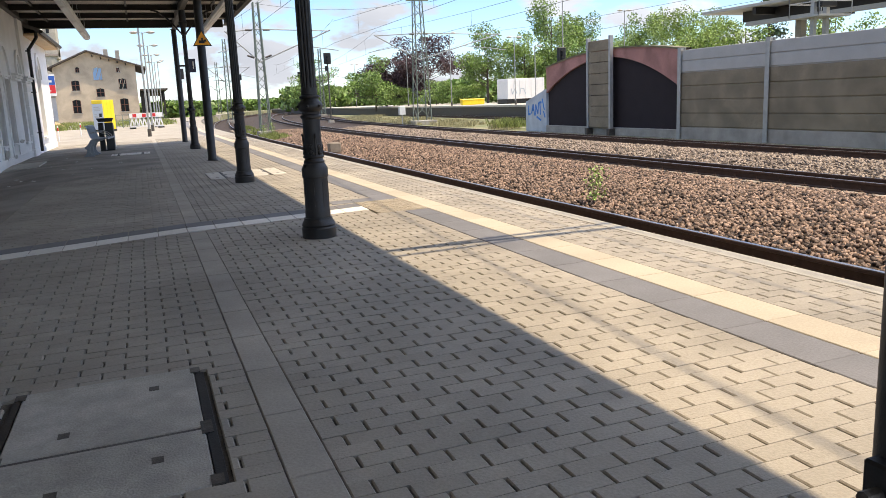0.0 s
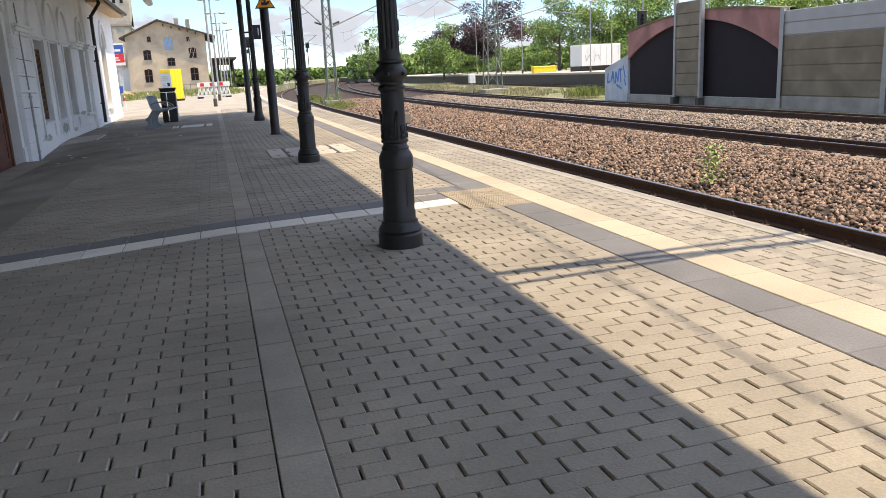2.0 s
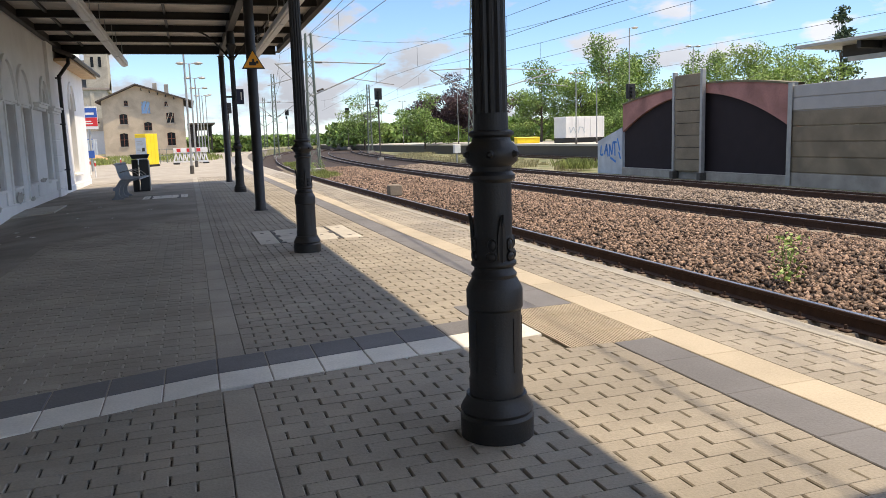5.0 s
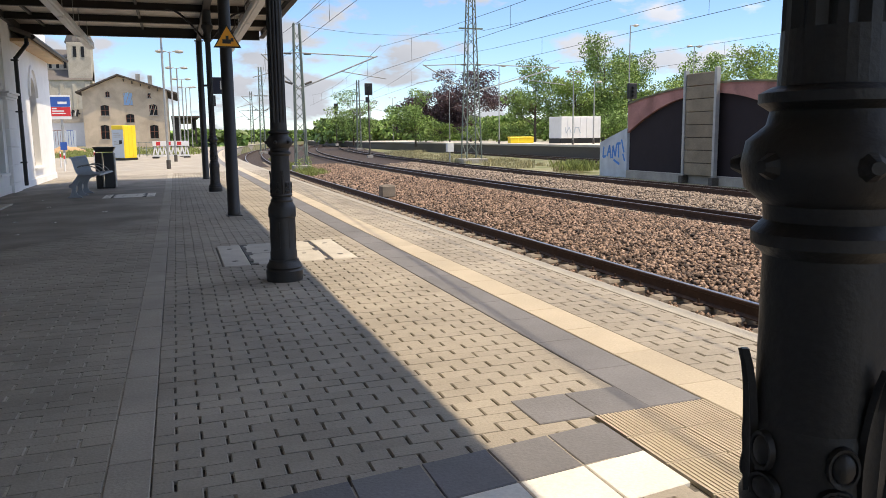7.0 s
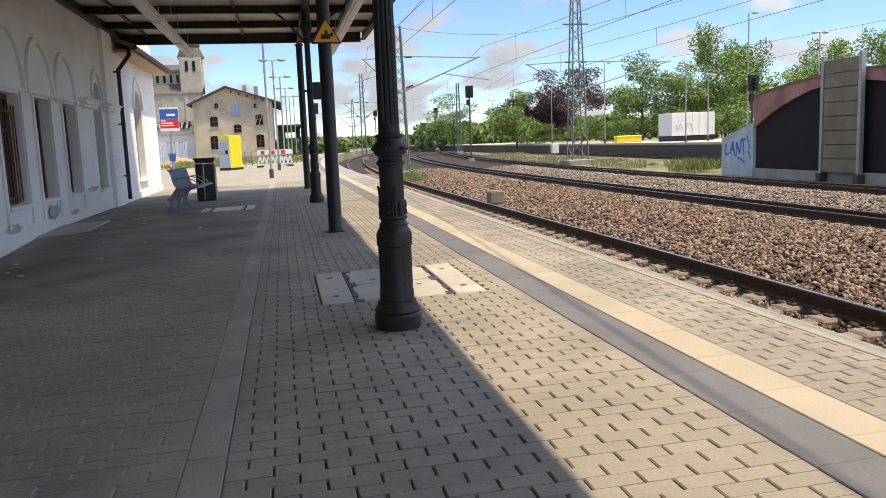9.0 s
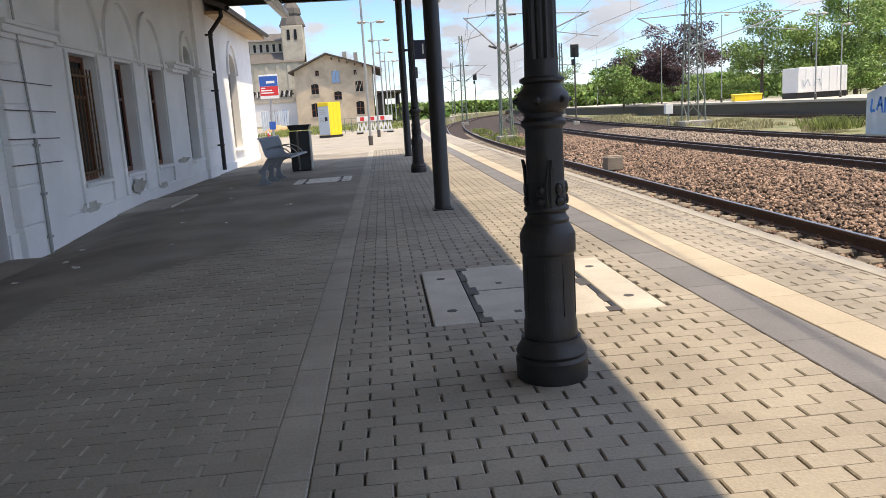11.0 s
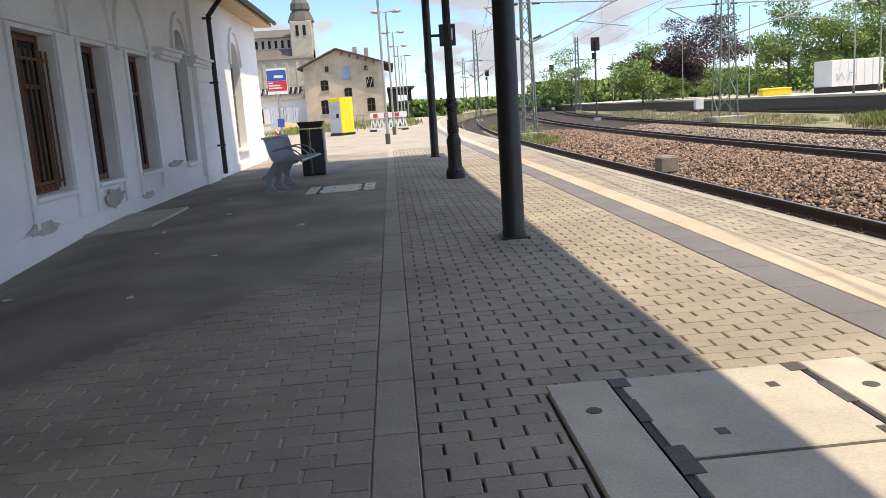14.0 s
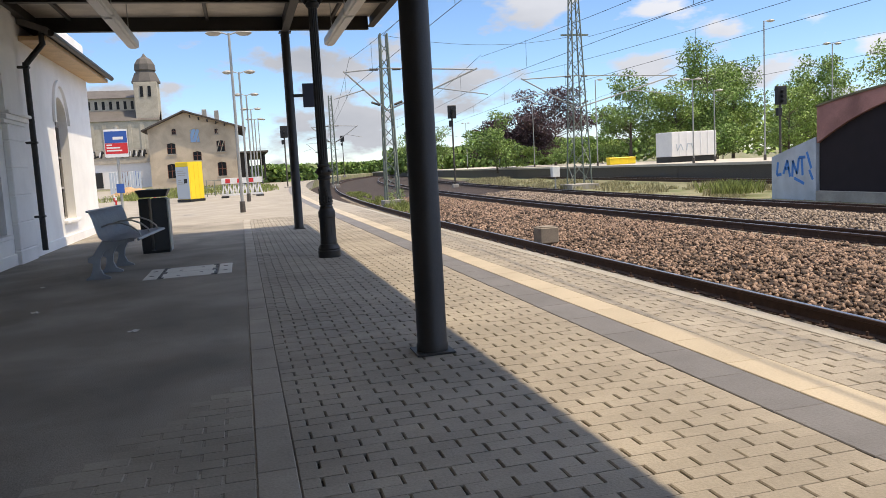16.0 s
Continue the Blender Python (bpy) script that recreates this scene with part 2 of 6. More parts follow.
def raw(name, verts, faces, material, parent=None, label=""):
    me = bpy.data.meshes.new(name)
    me.from_pydata(verts, [], faces)
    me.materials.append(material)
    ob = new(name, me)
    if parent is not None:
        ob.parent = parent
    if label:
        ob["label"] = label
    return ob


def empty(name, x=0, y=0, z=0, rz=0):
    e = new(name)
    e.matrix_basis = pose(x, y, z, 0, 0, rz)
    return e


def box(x0, x1, y0, y1, z0, z1, bevel=0.0, bm=None):
    own = bmesh.new()
    bmesh.ops.create_cube(own, size=1)
    bmesh.ops.transform(own, verts=own.verts, matrix=Matrix.Translation(((x0 + x1) / 2, (y0 + y1) / 2, (z0 + z1) / 2)) @ Matrix.Diagonal((x1 - x0, y1 - y0, z1 - z0, 1)))
    if bevel:
        bmesh.ops.bevel(own, geom=own.edges[:], offset=bevel, segments=1, affect="EDGES")
    return join(bm, own)


def join(bm, own):
    if bm is None:
        return own
    me = bpy.data.meshes.new("tmp")
    own.to_mesh(me)
    own.free()
    bm.from_mesh(me)
    bpy.data.meshes.remove(me)
    return bm


def rod(p, q, r, r2=None, seg=8, bm=None, cap=True):
    """A round bar from p to q."""
    p, q = Vector(p), Vector(q)
    own = bmesh.new()
    bmesh.ops.create_cone(own, cap_ends=cap, segments=seg, radius1=r, radius2=r if r2 is None else r2, depth=(q - p).length)
    m = Matrix.Translation((p + q) / 2) @ (q - p).to_track_quat("Z", "Y").to_matrix().to_4x4()
    bmesh.ops.transform(own, verts=own.verts, matrix=m)
    return join(bm, own)


def beam(p, q, w, h, bm=None, bevel=0.0):
    """A square bar from p to q, w wide and h high."""
    p, q = Vector(p), Vector(q)
    own = box(-w / 2, w / 2, -h / 2, h / 2, -(q - p).length / 2, (q - p).length / 2, bevel)
    d = (q - p).normalized()
    side = d.cross(Vector((0, 0, 1)))
    if side.length < 1e-4:
        side = Vector((1, 0, 0))
    side.normalize()
    upv = side.cross(d)
    m = Matrix((side, upv, d)).transposed().to_4x4()
    bmesh.ops.transform(own, verts=own.verts, matrix=Matrix.Translation((p + q) / 2) @ m)
    return join(bm, own)


def turned(profile, seg=24, bm=None, flute=0.0, flutes=0):
    """A turned body from (radius, height) pairs."""
    own = bmesh.new()
    rings = []
    for r, z in profile:
        ring = []
        for i in range(seg):
            a = 2 * math.pi * i / seg
            rr = r - (flute if flutes and i % (seg // flutes) == 0 else 0)
            ring.append(own.verts.new((rr * math.cos(a), rr * math.sin(a), z)))
        rings.append(ring)
    for a, b in zip(rings, rings[1:]):
        for i in range(seg):
            own.faces.new((a[i], a[(i + 1) % seg], b[(i + 1) % seg], b[i]))
    own.faces.new(rings[0][::-1])
    own.faces.new(rings[-1])
    return join(bm, own)


def sweep(pts, r, seg=8, wide=1.0):
    """One bent bar of round or oval section along a line of points."""
    pts = [Vector(p) for p in pts]
    bm = bmesh.new()
    rings = []
    for i, p in enumerate(pts):
        d = (pts[min(i + 1, len(pts) - 1)] - pts[max(i - 1, 0)]).normalized()
        side = d.cross(Vector((0, 0, 1)))
        if side.length < 1e-3:
            side = d.cross(Vector((0, 1, 0)))
        side.normalize()
        up_ = side.cross(d)
        rings.append([bm.verts.new(p + side * (r * wide * math.cos(2 * math.pi * k / seg)) + up_ * (r * math.sin(2 * math.pi * k / seg))) for k in range(seg)])
    for a, b in zip(rings, rings[1:]):
        for k in range(seg):
            bm.faces.new((a[k], a[(k + 1) % seg], b[(k + 1) % seg], b[k]))
    bm.faces.new(rings[0][::-1]), bm.faces.new(rings[-1])
    bmesh.ops.recalc_face_normals(bm, faces=bm.faces[:])
    return bm


def smooth(ob, angle=35):
    for p in ob.data.polygons:
        p.use_smooth = True
    ob.data.set_sharp_from_angle(angle=radians(angle))
    return ob


def sheet(name, xs, ys, fz, material, thick=0.0):
    """A ground sheet over a grid of lines."""
    verts = [(x, y, fz(x, y)) for y in ys for x in xs]
    n = len(xs)
    faces = [(j * n + i, j * n + i + 1, (j + 1) * n + i + 1, (j + 1) * n + i) for j in range(len(ys) - 1) for i in range(n - 1)]
    return raw(name, verts, faces, material)


def steps(a, b, d):
    n = max(1, round((b - a) / d))
    return [a + (b - a) * i / n for i in range(n + 1)]


# ---- ground and platform ----
EDGE = 3.34
Y_END = 35.6


def ground_z(x, y):
    low = -0.86 + rise(y)
    high = SLOPE * max(-8.0, min(x, 3.0)) + rise(y) - 0.05 
    if y < 39:
        return low if x > -5 else -0.3 + rise(y)
    e = EDGE + bend(y)
    return low if x > e - 0.05 else high


xs = [-400, -200, -100, -60, -40, -30, -20, -14, -10, -7, -5, -3, -1, 1, 2, 2.6, 3.2, 3.31, 3.5, 4, 5, 6.5, 8, 10, 12, 14, 17, 20, 24, 30, 40, 60, 100, 200, 400]
ys = [-120, -60, -30, -10, 0, 10, 20, 30, 38, 39.5, 42, 46, 50, 56, 62, 70, 80, 90, 100, 120, 150, 200, 300, 450, 700]
gv = [(x + (bend(min(y, 220)) if x > -2 else 0.0), y, ground_z(x + (bend(min(y, 220)) if x > -2 else 0.0), y)) for y in ys for x in xs]
nx = len(xs)
gf = [(j * nx + i, j * nx + i + 1, (j + 1) * nx + i + 1, (j + 1) * nx + i) for j in range(len(ys) - 1) for i in range(nx - 1)]
ground = tagged(raw("ground", gv, gf, M_GROUND), "dry grassy ground round the station, reaching the horizon", "ground", kind="structure")

platform = sheet("platform", [-2.0, -1, -0.02, 0.02, 1, 2, 3.2], steps(-8, Y_END, 1), lambda x, y: deck(x, y) - (0.0045 if x < 0.0 and y > 9.0 else 0.014), M_JOINT)
platform.data.materials.append(M_JOINT_PALE)
for p_ in platform.data.polygons:
    p_.material_index = 1 if p_.center.x < 0.0 and p_.center.y > 9.0 else 0
tagged(platform, "station platform paved with rectangular concrete blocks and sandy joints", "platform", kind="structure")
def cover_edge(x):
    """Where the paving blocks give way to asphalt, left of the kerb."""
    return 19.35 + 1.65 * (x + 0.08)


asphalt = sheet("pavement", [-4.2, -3.65, -3.2, -2.8, -2.4, -2.0], steps(-8, Y_END, 1), lambda x, y: deck(x, y) - 0.001, M_ASPHALT)
wavy = random.Random(4)
cover = bmesh.new()
rows_ = []
for i in range(33):
    x = -2.0 + 1.922 * i / 32
    start = cover_edge(x) - 1.0 + wavy.uniform(-0.12, 0.12)
    line = []
    for j in range(31):
        y = start + (Y_END - start) * (j / 30) ** 2
        line.append(cover.verts.new((x, y, deck(x, y) - 0.0008 - 0.0034 * max(0.0, 1 - (y - start) / 1.4))))
    rows_.append(line)
for a, b in zip(rows_, rows_[1:]):
    for j in range(30):
        cover.faces.new((a[j], b[j], b[j + 1], a[j + 1]))
tagged(smooth(part("pavement_patch", cover, M_ASPHALT)), "dark asphalt laid over the old paving beside the wall", "pavement", kind="structure")
tagged(asphalt, "worn dark asphalt strip along the station building", "pavement", kind="structure")
fore = sheet("forecourt", [-60, -30, -15, -8, -4, -1, 0, 1, 2.085], steps(Y_END, 120, 4), lambda x, y: deck(x if x > -4 else -4, y) + 0.07 * (x < -4), M_FORE)
for v in fore.data.vertices:
    v.co.x += bend(v.co.y) if v.co.x > 1.9 else 0
tagged(fore, "sunlit pale paved forecourt beyond the canopy", "pavement", kind="structure")


def far_band(name, x0, x1, material, label, dz=0.004, y0=Y_END):
    ob = sheet(name, [x0, x1], steps(y0, 150, 3), lambda x, y: deck(x, y) + dz, material)
    for v in ob.data.vertices:
        v.co.x += bend(v.co.y)
    return tagged(ob, label, "pavement", kind="structure")


far_band("platform_far", 2.085, 3.34, M_PAVER, "platform edge paving curving away in the distance", 0.0)
far_band("dark_band", 2.09, 2.36, M_DARK, "dark grey tile band along the platform")
far_band("tactile_band", 2.36, 2.61, M_CREAM, "cream guidance band along the platform")

# platform face under the edge
bm = bmesh.new()
yy = steps(-8, 150, 2)
for xa, xb, za, zb in ((3.30, 3.30, -1.0, 0.018), (3.30, 3.24, 0.018, 0.018)):
    pts = [(bm.verts.new((xa + bend(y), y, za + rise(y))), bm.verts.new((xb + bend(y), y, zb + rise(y)))) for y in yy]
    for a, b in zip(pts, pts[1:]):
        bm.faces.new((a[0], b[0], b[1], a[1]))
tagged(part("platform_face", bm, M_CONC), "concrete face of the platform above the track", "platform", kind="structure")

HOLES = [(-1.035, -0.235, 3.65, 4.79), (0.58, 1.86, 14.61, 15.93), (-1.28, -0.24, 24.57, 25.5), (1.80, 2.4, 8.98, 9.90)]
PX, PY, GAP = 0.191, 0.0905, 0.0055


def paver_rects(x0, x1, y0, y1):
    out = []
    rows = int(round((y1 - y0) / PY))
    rng = random.Random(5)
    for j in range(rows):
        ya, yb = y0 + j * PY, y0 + (j + 1) * PY
        x = x0 - 0.012 - (PX / 2 if j % 2 else 0) + 0.003 * math.sin(j * 0.37)
        while x < x1 - 0.01:
            a, b = max(x, x0), min(x + PX, x1)
            x += PX
            if x1 - b < 0.035:
                b, x = x1, x1
            pieces = [(a, b)]
            for hx0, hx1, hy0, hy1 in HOLES:
                if ya < hy1 - 0.02 and yb > hy0 + 0.02:
                    nxt = []
                    for p, q in pieces:
                        if q <= hx0 or p >= hx1:
                            nxt.append((p, q))
                        else:
                            if p < hx0:
                                nxt.append((p, hx0))
                            if q > hx1:
                                nxt.append((hx1, q))
                    pieces = nxt
            for p, q in pieces:
                if q - p > 0.03:
                    out.append((p, q, ya, yb, rng.uniform(-0.0018, 0.0018), rng.uniform(0.75, 1.3)))
    return out


def tile_mesh(rects, gap, chamfer, thick=0.03):
    """Chamfered flat blocks: vertices and faces for a list of rectangles."""
    verts, faces = [], []
    for x0, x1, y0, y1, dz, k in rects:
        g = gap * k / 2
        o = len(verts)
        ex, ey = g * 1.35, g * 0.2
        for inset, dd in ((0.0, -thick), (0.0, -chamfer), (chamfer, 0.0)):
            iy = inset * 0.25
            for x, y in ((x0 + ex + inset, y0 + ey + iy), (x1 - ex - inset, y0 + ey + iy), (x1 - ex - inset, y1 - ey - iy), (x0 + ex + inset, y1 - ey - iy)):
                verts.append((x, y, deck(x, y) + dd + dz))
        faces.append((o + 8, o + 9, o + 10, o + 11))
        for r in (0, 4):
            for i in range(4):
                faces.append((o + r + i, o + r + (i + 1) % 4, o + r + 4 + (i + 1) % 4, o + r + 4 + i))
    return verts, faces


# ---- tracks ----
RAIL_TOP = -0.60


def rail(name, x, y0, y1, step, parent, dz=0.0):
    prof = [(-0.062, -0.172), (0.062, -0.172), (0.062, -0.160), (0.012, -0.140), (0.012, -0.050), (0.036, -0.038), (0.036, -0.004), (0.030, 0.0), (-0.030, 0.0), (-0.036, -0.004), (-0.036, -0.038), (-0.012, -0.050), (-0.012, -0.140), (-0.062, -0.160)]
    ys_ = steps(y0, y1, step)
    verts = [(x + u + bend(y), y, RAIL_TOP + dz + rise(y) + w) for y in ys_ for u, w in prof]
    n = len(prof)
    faces = [(j * n + i, j * n + (i + 1) % n, (j + 1) * n + (i + 1) % n, (j + 1) * n + i) for j in range(len(ys_) - 1) for i in range(n)]
    faces.append(tuple(range(n))[::-1])
    ob = raw(name, verts, faces, M_RAILSIDE, parent)
    tv = [(x + u + bend(y), y, RAIL_TOP + dz + rise(y) + 0.002) for y in ys_ for u in (-0.026, 0.026)]
    tf = [(2 * j, 2 * j + 1, 2 * j + 3, 2 * j + 2) for j in range(len(ys_) - 1)]
    raw("running_surface", tv, tf, M_RAILTOP, ob, "polished running surface")
    return ob


def sleeper_data():
    bm = bmesh.new()
    for x0, x1, h in ((-1.3, -0.45, 0.0), (0.45, 1.3, 0.0)):
        box(x0, x1, -0.13, 0.13, -0.2, h, 0.03, bm)
    box(-0.5, 0.5, -0.11, 0.11, -0.2, -0.03, 0.02, bm)
    return bm


def clip_data():
    bm = bmesh.new()
    for s in (-1, 1):
        for u in (-0.11, 0.11):
            box(s * 0.75 + u - 0.04, s * 0.75 + u + 0.04, -0.06, 0.06, 0.0, 0.025, 0.008, bm)
            rod((s * 0.75 + u, 0, 0.02), (s * 0.75 + u, 0, 0.07), 0.014, seg=6, bm=bm)
    return bm


def track(name, xc, y0, y1, ysl, label, cant=0.0):
    t = empty(name)
    tagged(t, label, "railway track", "tracks", kind="structure")
    for s in (-0.75, 0.75):
        rail("rail", xc + s, y0, y1, 3.0, t, -s * cant)
    me = None
    y = y0 + 0.3
    while y < ysl:
        if me is None:
            so = part("sleeper", sleeper_data(), M_SLEEPER, t)
            co_ = part("rail_clips", clip_data(), M_RAILSIDE, so, "rusty rail fastenings")
            me, mc = so.data, co_.data
        else:
            so = new("sleeper", me)
            so.parent = t
            if y < 45:
                cc = new("rail_clips", mc)
                cc.parent = so
        so.matrix_basis = pose(xc + bend(y), y, RAIL_TOP - 0.172 + rise(y), 0, math.degrees(math.atan(cant)), 0)
        y += 0.6
    return t


track("track_platform", 5.152, -20, 220, 70, "rusty rails on concrete sleepers beside the platform")
track("track_middle", 11.665, -20, 240, 60, "rusty rails on concrete sleepers in brown ballast", 0.09)
track("track_far", 16.631, -20, 260, 50, "rusty rails in pale ballast before the noise wall", 0.06)
for xt in (27.041,):
    t = empty("track_second_platform")
    tagged(t, "rails running along the second platform", "railway track", "tracks", kind="structure")
    for s in (-0.75, 0.75):
        rail("rail", xt + s, 40, 260, 5.0, t)


def ballast_z(x, y):
    x = x if x < 6.55 else 6.7 + (x - 6.55) / 1.06
    if x < 6.1:
        z = -0.845
    elif x < 6.7:
        z = -0.845 + 0.075 * (x - 6.1)
    elif x < 10.3:
        z = -0.80 + 0.115 * (x - 6.7) / 3.6 + 0.09 * math.sin((x - 6.7) / 3.6 * math.pi)
    elif x < 12.8:
        z = -0.685 - 0.09 * (x - 10.3)
    elif x < 15.0:
        z = -0.91 + 0.18 * (x - 12.8) / 2.2 + 0.04 * math.sin((x - 12.8) / 2.2 * math.pi)
    elif x < 17.6:
        z = -0.73 - 0.06 * (x - 15.0)
    else:
        z = -0.886 - 0.02 * (x - 17.6)
    return z + rise(y) + 0.025 * noise.noise((x * 2.1, y * 2.1, 0.3))


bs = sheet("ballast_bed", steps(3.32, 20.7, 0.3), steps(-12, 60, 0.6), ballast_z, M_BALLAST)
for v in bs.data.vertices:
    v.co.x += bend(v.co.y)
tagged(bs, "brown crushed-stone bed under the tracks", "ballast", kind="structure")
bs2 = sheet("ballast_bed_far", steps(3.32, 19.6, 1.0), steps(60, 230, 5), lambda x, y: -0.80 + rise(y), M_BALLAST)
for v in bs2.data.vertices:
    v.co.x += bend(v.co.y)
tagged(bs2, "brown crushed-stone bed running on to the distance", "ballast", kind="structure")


def stones(name, areas, material, label, seed, size):
    rng = np.random.default_rng(seed)
    V, F = [], []
    base = np.array([(x, y, z) for z in (-1, 1) for y in (-1, 1) for x in (-1, 1)], float) * 0.6
    quad = np.array([(0, 2, 3, 1), (4, 5, 7, 6), (0, 1, 5, 4), (2, 6, 7, 3), (0, 4, 6, 2), (1, 3, 7, 5)])
    off = 0
    for x0, x1, y0, y1, density, k in areas:
        n = int((x1 - x0) * (y1 - y0) * density)
        px, py = rng.uniform(x0, x1, n), rng.uniform(y0, y1, n)
        pz = np.array([ballast_z(a, b) for a, b in zip(px, py)]) + rng.uniform(-0.006, 0.03, n)
        px = px + np.array([bend(b) for b in py])
        dims = rng.uniform(0.55, 1.25, (n, 1, 3)) * size * k
        pts = (base[None] + rng.uniform(-0.33, 0.33, (n, 8, 3))) * dims
        q = rng.normal(size=(n, 4))
        q /= np.linalg.norm(q, axis=1, keepdims=True)
        w, a, b, c = q.T
        R = np.stack([1 - 2 * (b * b + c * c), 2 * (a * b - c * w), 2 * (a * c + b * w), 2 * (a * b + c * w), 1 - 2 * (a * a + c * c), 2 * (b * c - a * w), 2 * (a * c - b * w), 2 * (b * c + a * w), 1 - 2 * (a * a + b * b)], 1).reshape(n, 3, 3)
        pts = np.einsum("nij,nkj->nki", R, pts) + np.stack([px, py, pz], 1)[:, None]
        V.append(pts.reshape(-1, 3))
        F.append((quad[None] + (np.arange(n) * 8)[:, None, None] + off).reshape(-1, 4))
        off += n * 8
    V, F = np.concatenate(V), np.concatenate(F)
    me = bpy.data.meshes.new(name)
    me.vertices.add(len(V))
    me.vertices.foreach_set("co", V.ravel())
    me.loops.add(F.size)
    me.loops.foreach_set("vertex_index", F.ravel().astype(np.int32))
    me.polygons.add(len(F))
    me.polygons.foreach_set("loop_start", (np.arange(len(F)) * 4).astype(np.int32))
    me.polygons.foreach_set("loop_total", np.full(len(F), 4, np.int32))
    me.update()
    me.materials.append(material)
    return tagged(new(name, me), label, "ballast", kind="stuff")


stones("ballast_stones", [(5.983, 10.424, 4, 22, 330, 1.0), (5.983, 10.424, 22, 36, 220, 1.1), (5.983, 10.424, 36, 58, 90, 1.5), (4.551, 5.792, 4, 24, 260, 0.85), (4.551, 5.792, 24, 45, 100, 1.1)], M_STONE, "brown crushed ballast stones between the tracks", 3, 0.038)
stones("pale_ballast_stones", [(12.525, 15.867, 8, 35, 150, 1.2), (12.525, 15.867, 35, 60, 60, 1.6), (17.395, 20.356, 12, 50, 60, 1.4), (10.997, 12.334, 8, 40, 80, 1.1)], M_STONE_PALE, "pale crushed ballast stones beside the far tracks", 4, 0.036)

# ---- station building ----
WX = -3.65
W1, W2, W3 = (21.36, 22.40), (23.12, 24.02), (24.85, 25.83)
DOOR = (16.2, 19.05)
ARCH4 = (27.43, 28.29)
ARCH5 = (32.4, 33.6)
SILL, HEAD = 0.45, 2.18


def arch_outline(y0, y1, z0, spring, n=14):
    yc, r = (y0 + y1) / 2, (y1 - y0) / 2
    return [(y0, z0), (y1, z0)] + [(yc + r * math.cos(math.pi * i / n), spring + r * math.sin(math.pi * i / n)) for i in range(n + 1)]


def wall_with_openings(name, x_front, thick, y0, y1, z0, z1, openings, material, label):
    """A wall facing +x with real openings: the outline is filled and given depth."""
    bm = bmesh.new()
    edges = []

    def loop(pts):
        vs = [bm.verts.new((x_front, y, z)) for y, z in pts]
        for a, b in zip(vs, vs[1:] + vs[:1]):
            edges.append(bm.edges.new((a, b)))

    loop([(y0, z0), (y1, z0), (y1, z1), (y0, z1)])
    for o in openings:
        loop(o)
    bmesh.ops.triangle_fill(bm, use_beauty=True, use_dissolve=False, edges=edges)
    res = bmesh.ops.extrude_face_region(bm, geom=bm.faces[:])
    bmesh.ops.translate(bm, verts=[v for v in res["geom"] if isinstance(v, bmesh.types.BMVert)], vec=(-thick, 0, 0))
    bmesh.ops.recalc_face_normals(bm, faces=bm.faces[:])
    return tagged(part(name, bm, material), label, "wall", kind="structure")


def rect(y0, y1, z0, z1):
    return [(y0, z0), (y1, z0), (y1, z1), (y0, z1)]


ops = [rect(*W1, SILL, HEAD), rect(*W2, SILL, HEAD), rect(*W3, SILL, HEAD), rect(DOOR[0], DOOR[1], -0.30, 2.55),
       arch_outline(*ARCH4, 0.42, 2.36), arch_outline(*ARCH5, 0.42, 2.4)]
for k in range(4):
    ops.append(rect(0.6 + 3.6 * k, 1.7 + 3.6 * k, SILL, HEAD))
wall = wall_with_openings("wall_station", WX, 0.45, -8, 36.4, -0.45, 4.6, ops, M_WALL, "white plastered station wall with deep window openings")
end = part("wall_station_end", box(-12, WX - 0.45, 35.95, 36.4, -0.45, 4.3), M_WALL)
tagged(end, "white plastered end wall of the station building", "wall", kind="structure")
back = part("wall_station_inside", box(-12, WX - 2.4, -8, -7.8, -0.45, 4.6), M_WALL)
tagged(back, "plain inner end wall of the building", "wall", kind="structure")
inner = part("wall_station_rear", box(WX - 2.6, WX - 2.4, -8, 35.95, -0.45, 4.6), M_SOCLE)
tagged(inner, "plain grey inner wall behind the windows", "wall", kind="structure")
roofb = bmesh.new()
box(-12, WX + 0.0, -8, 30.2, 4.6, 4.8, 0, roofb)
tagged(part("station_roof", roofb, M_ROOF), "flat dark roof over the station building", "roof", kind="structure")

socle = bmesh.new()
ypts = [-8, DOOR[0] - 0.02, DOOR[1] + 0.02, 36.42]
for a, b in ((ypts[0], ypts[1]), (ypts[2], ypts[3])):
    box(WX, WX + 0.03, a, b, -0.45, 0.10, 0.008, socle)
tagged(part("baseboard", socle, M_WALL), "low white plaster plinth at the foot of the wall", "plinth", kind="structure")
cor = bmesh.new()
for a, b in ((19.35, 20.72), (26.2, 27.36), (28.36, 29.65)):
    for i, (d, z0, z1) in enumerate(((0.12, 2.17, 2.23), (0.16, 2.23, 2.31), (0.20, 2.31, 2.36))):
        box(WX, WX + d + 0.004 * i, a - 0.02 * i, b + 0.02 * i, z0, z1, 0.008, cor)
for y0, y1 in (W1, W2, W3):
    box(WX, WX + 0.04, y0 - 0.35, y1 + 0.35, HEAD + 0.05, HEAD + 0.11, 0.008, cor)
tagged(part("trim_cornice", cor, M_WALL), "moulded white plaster cornices on the wall", "trim", kind="structure")


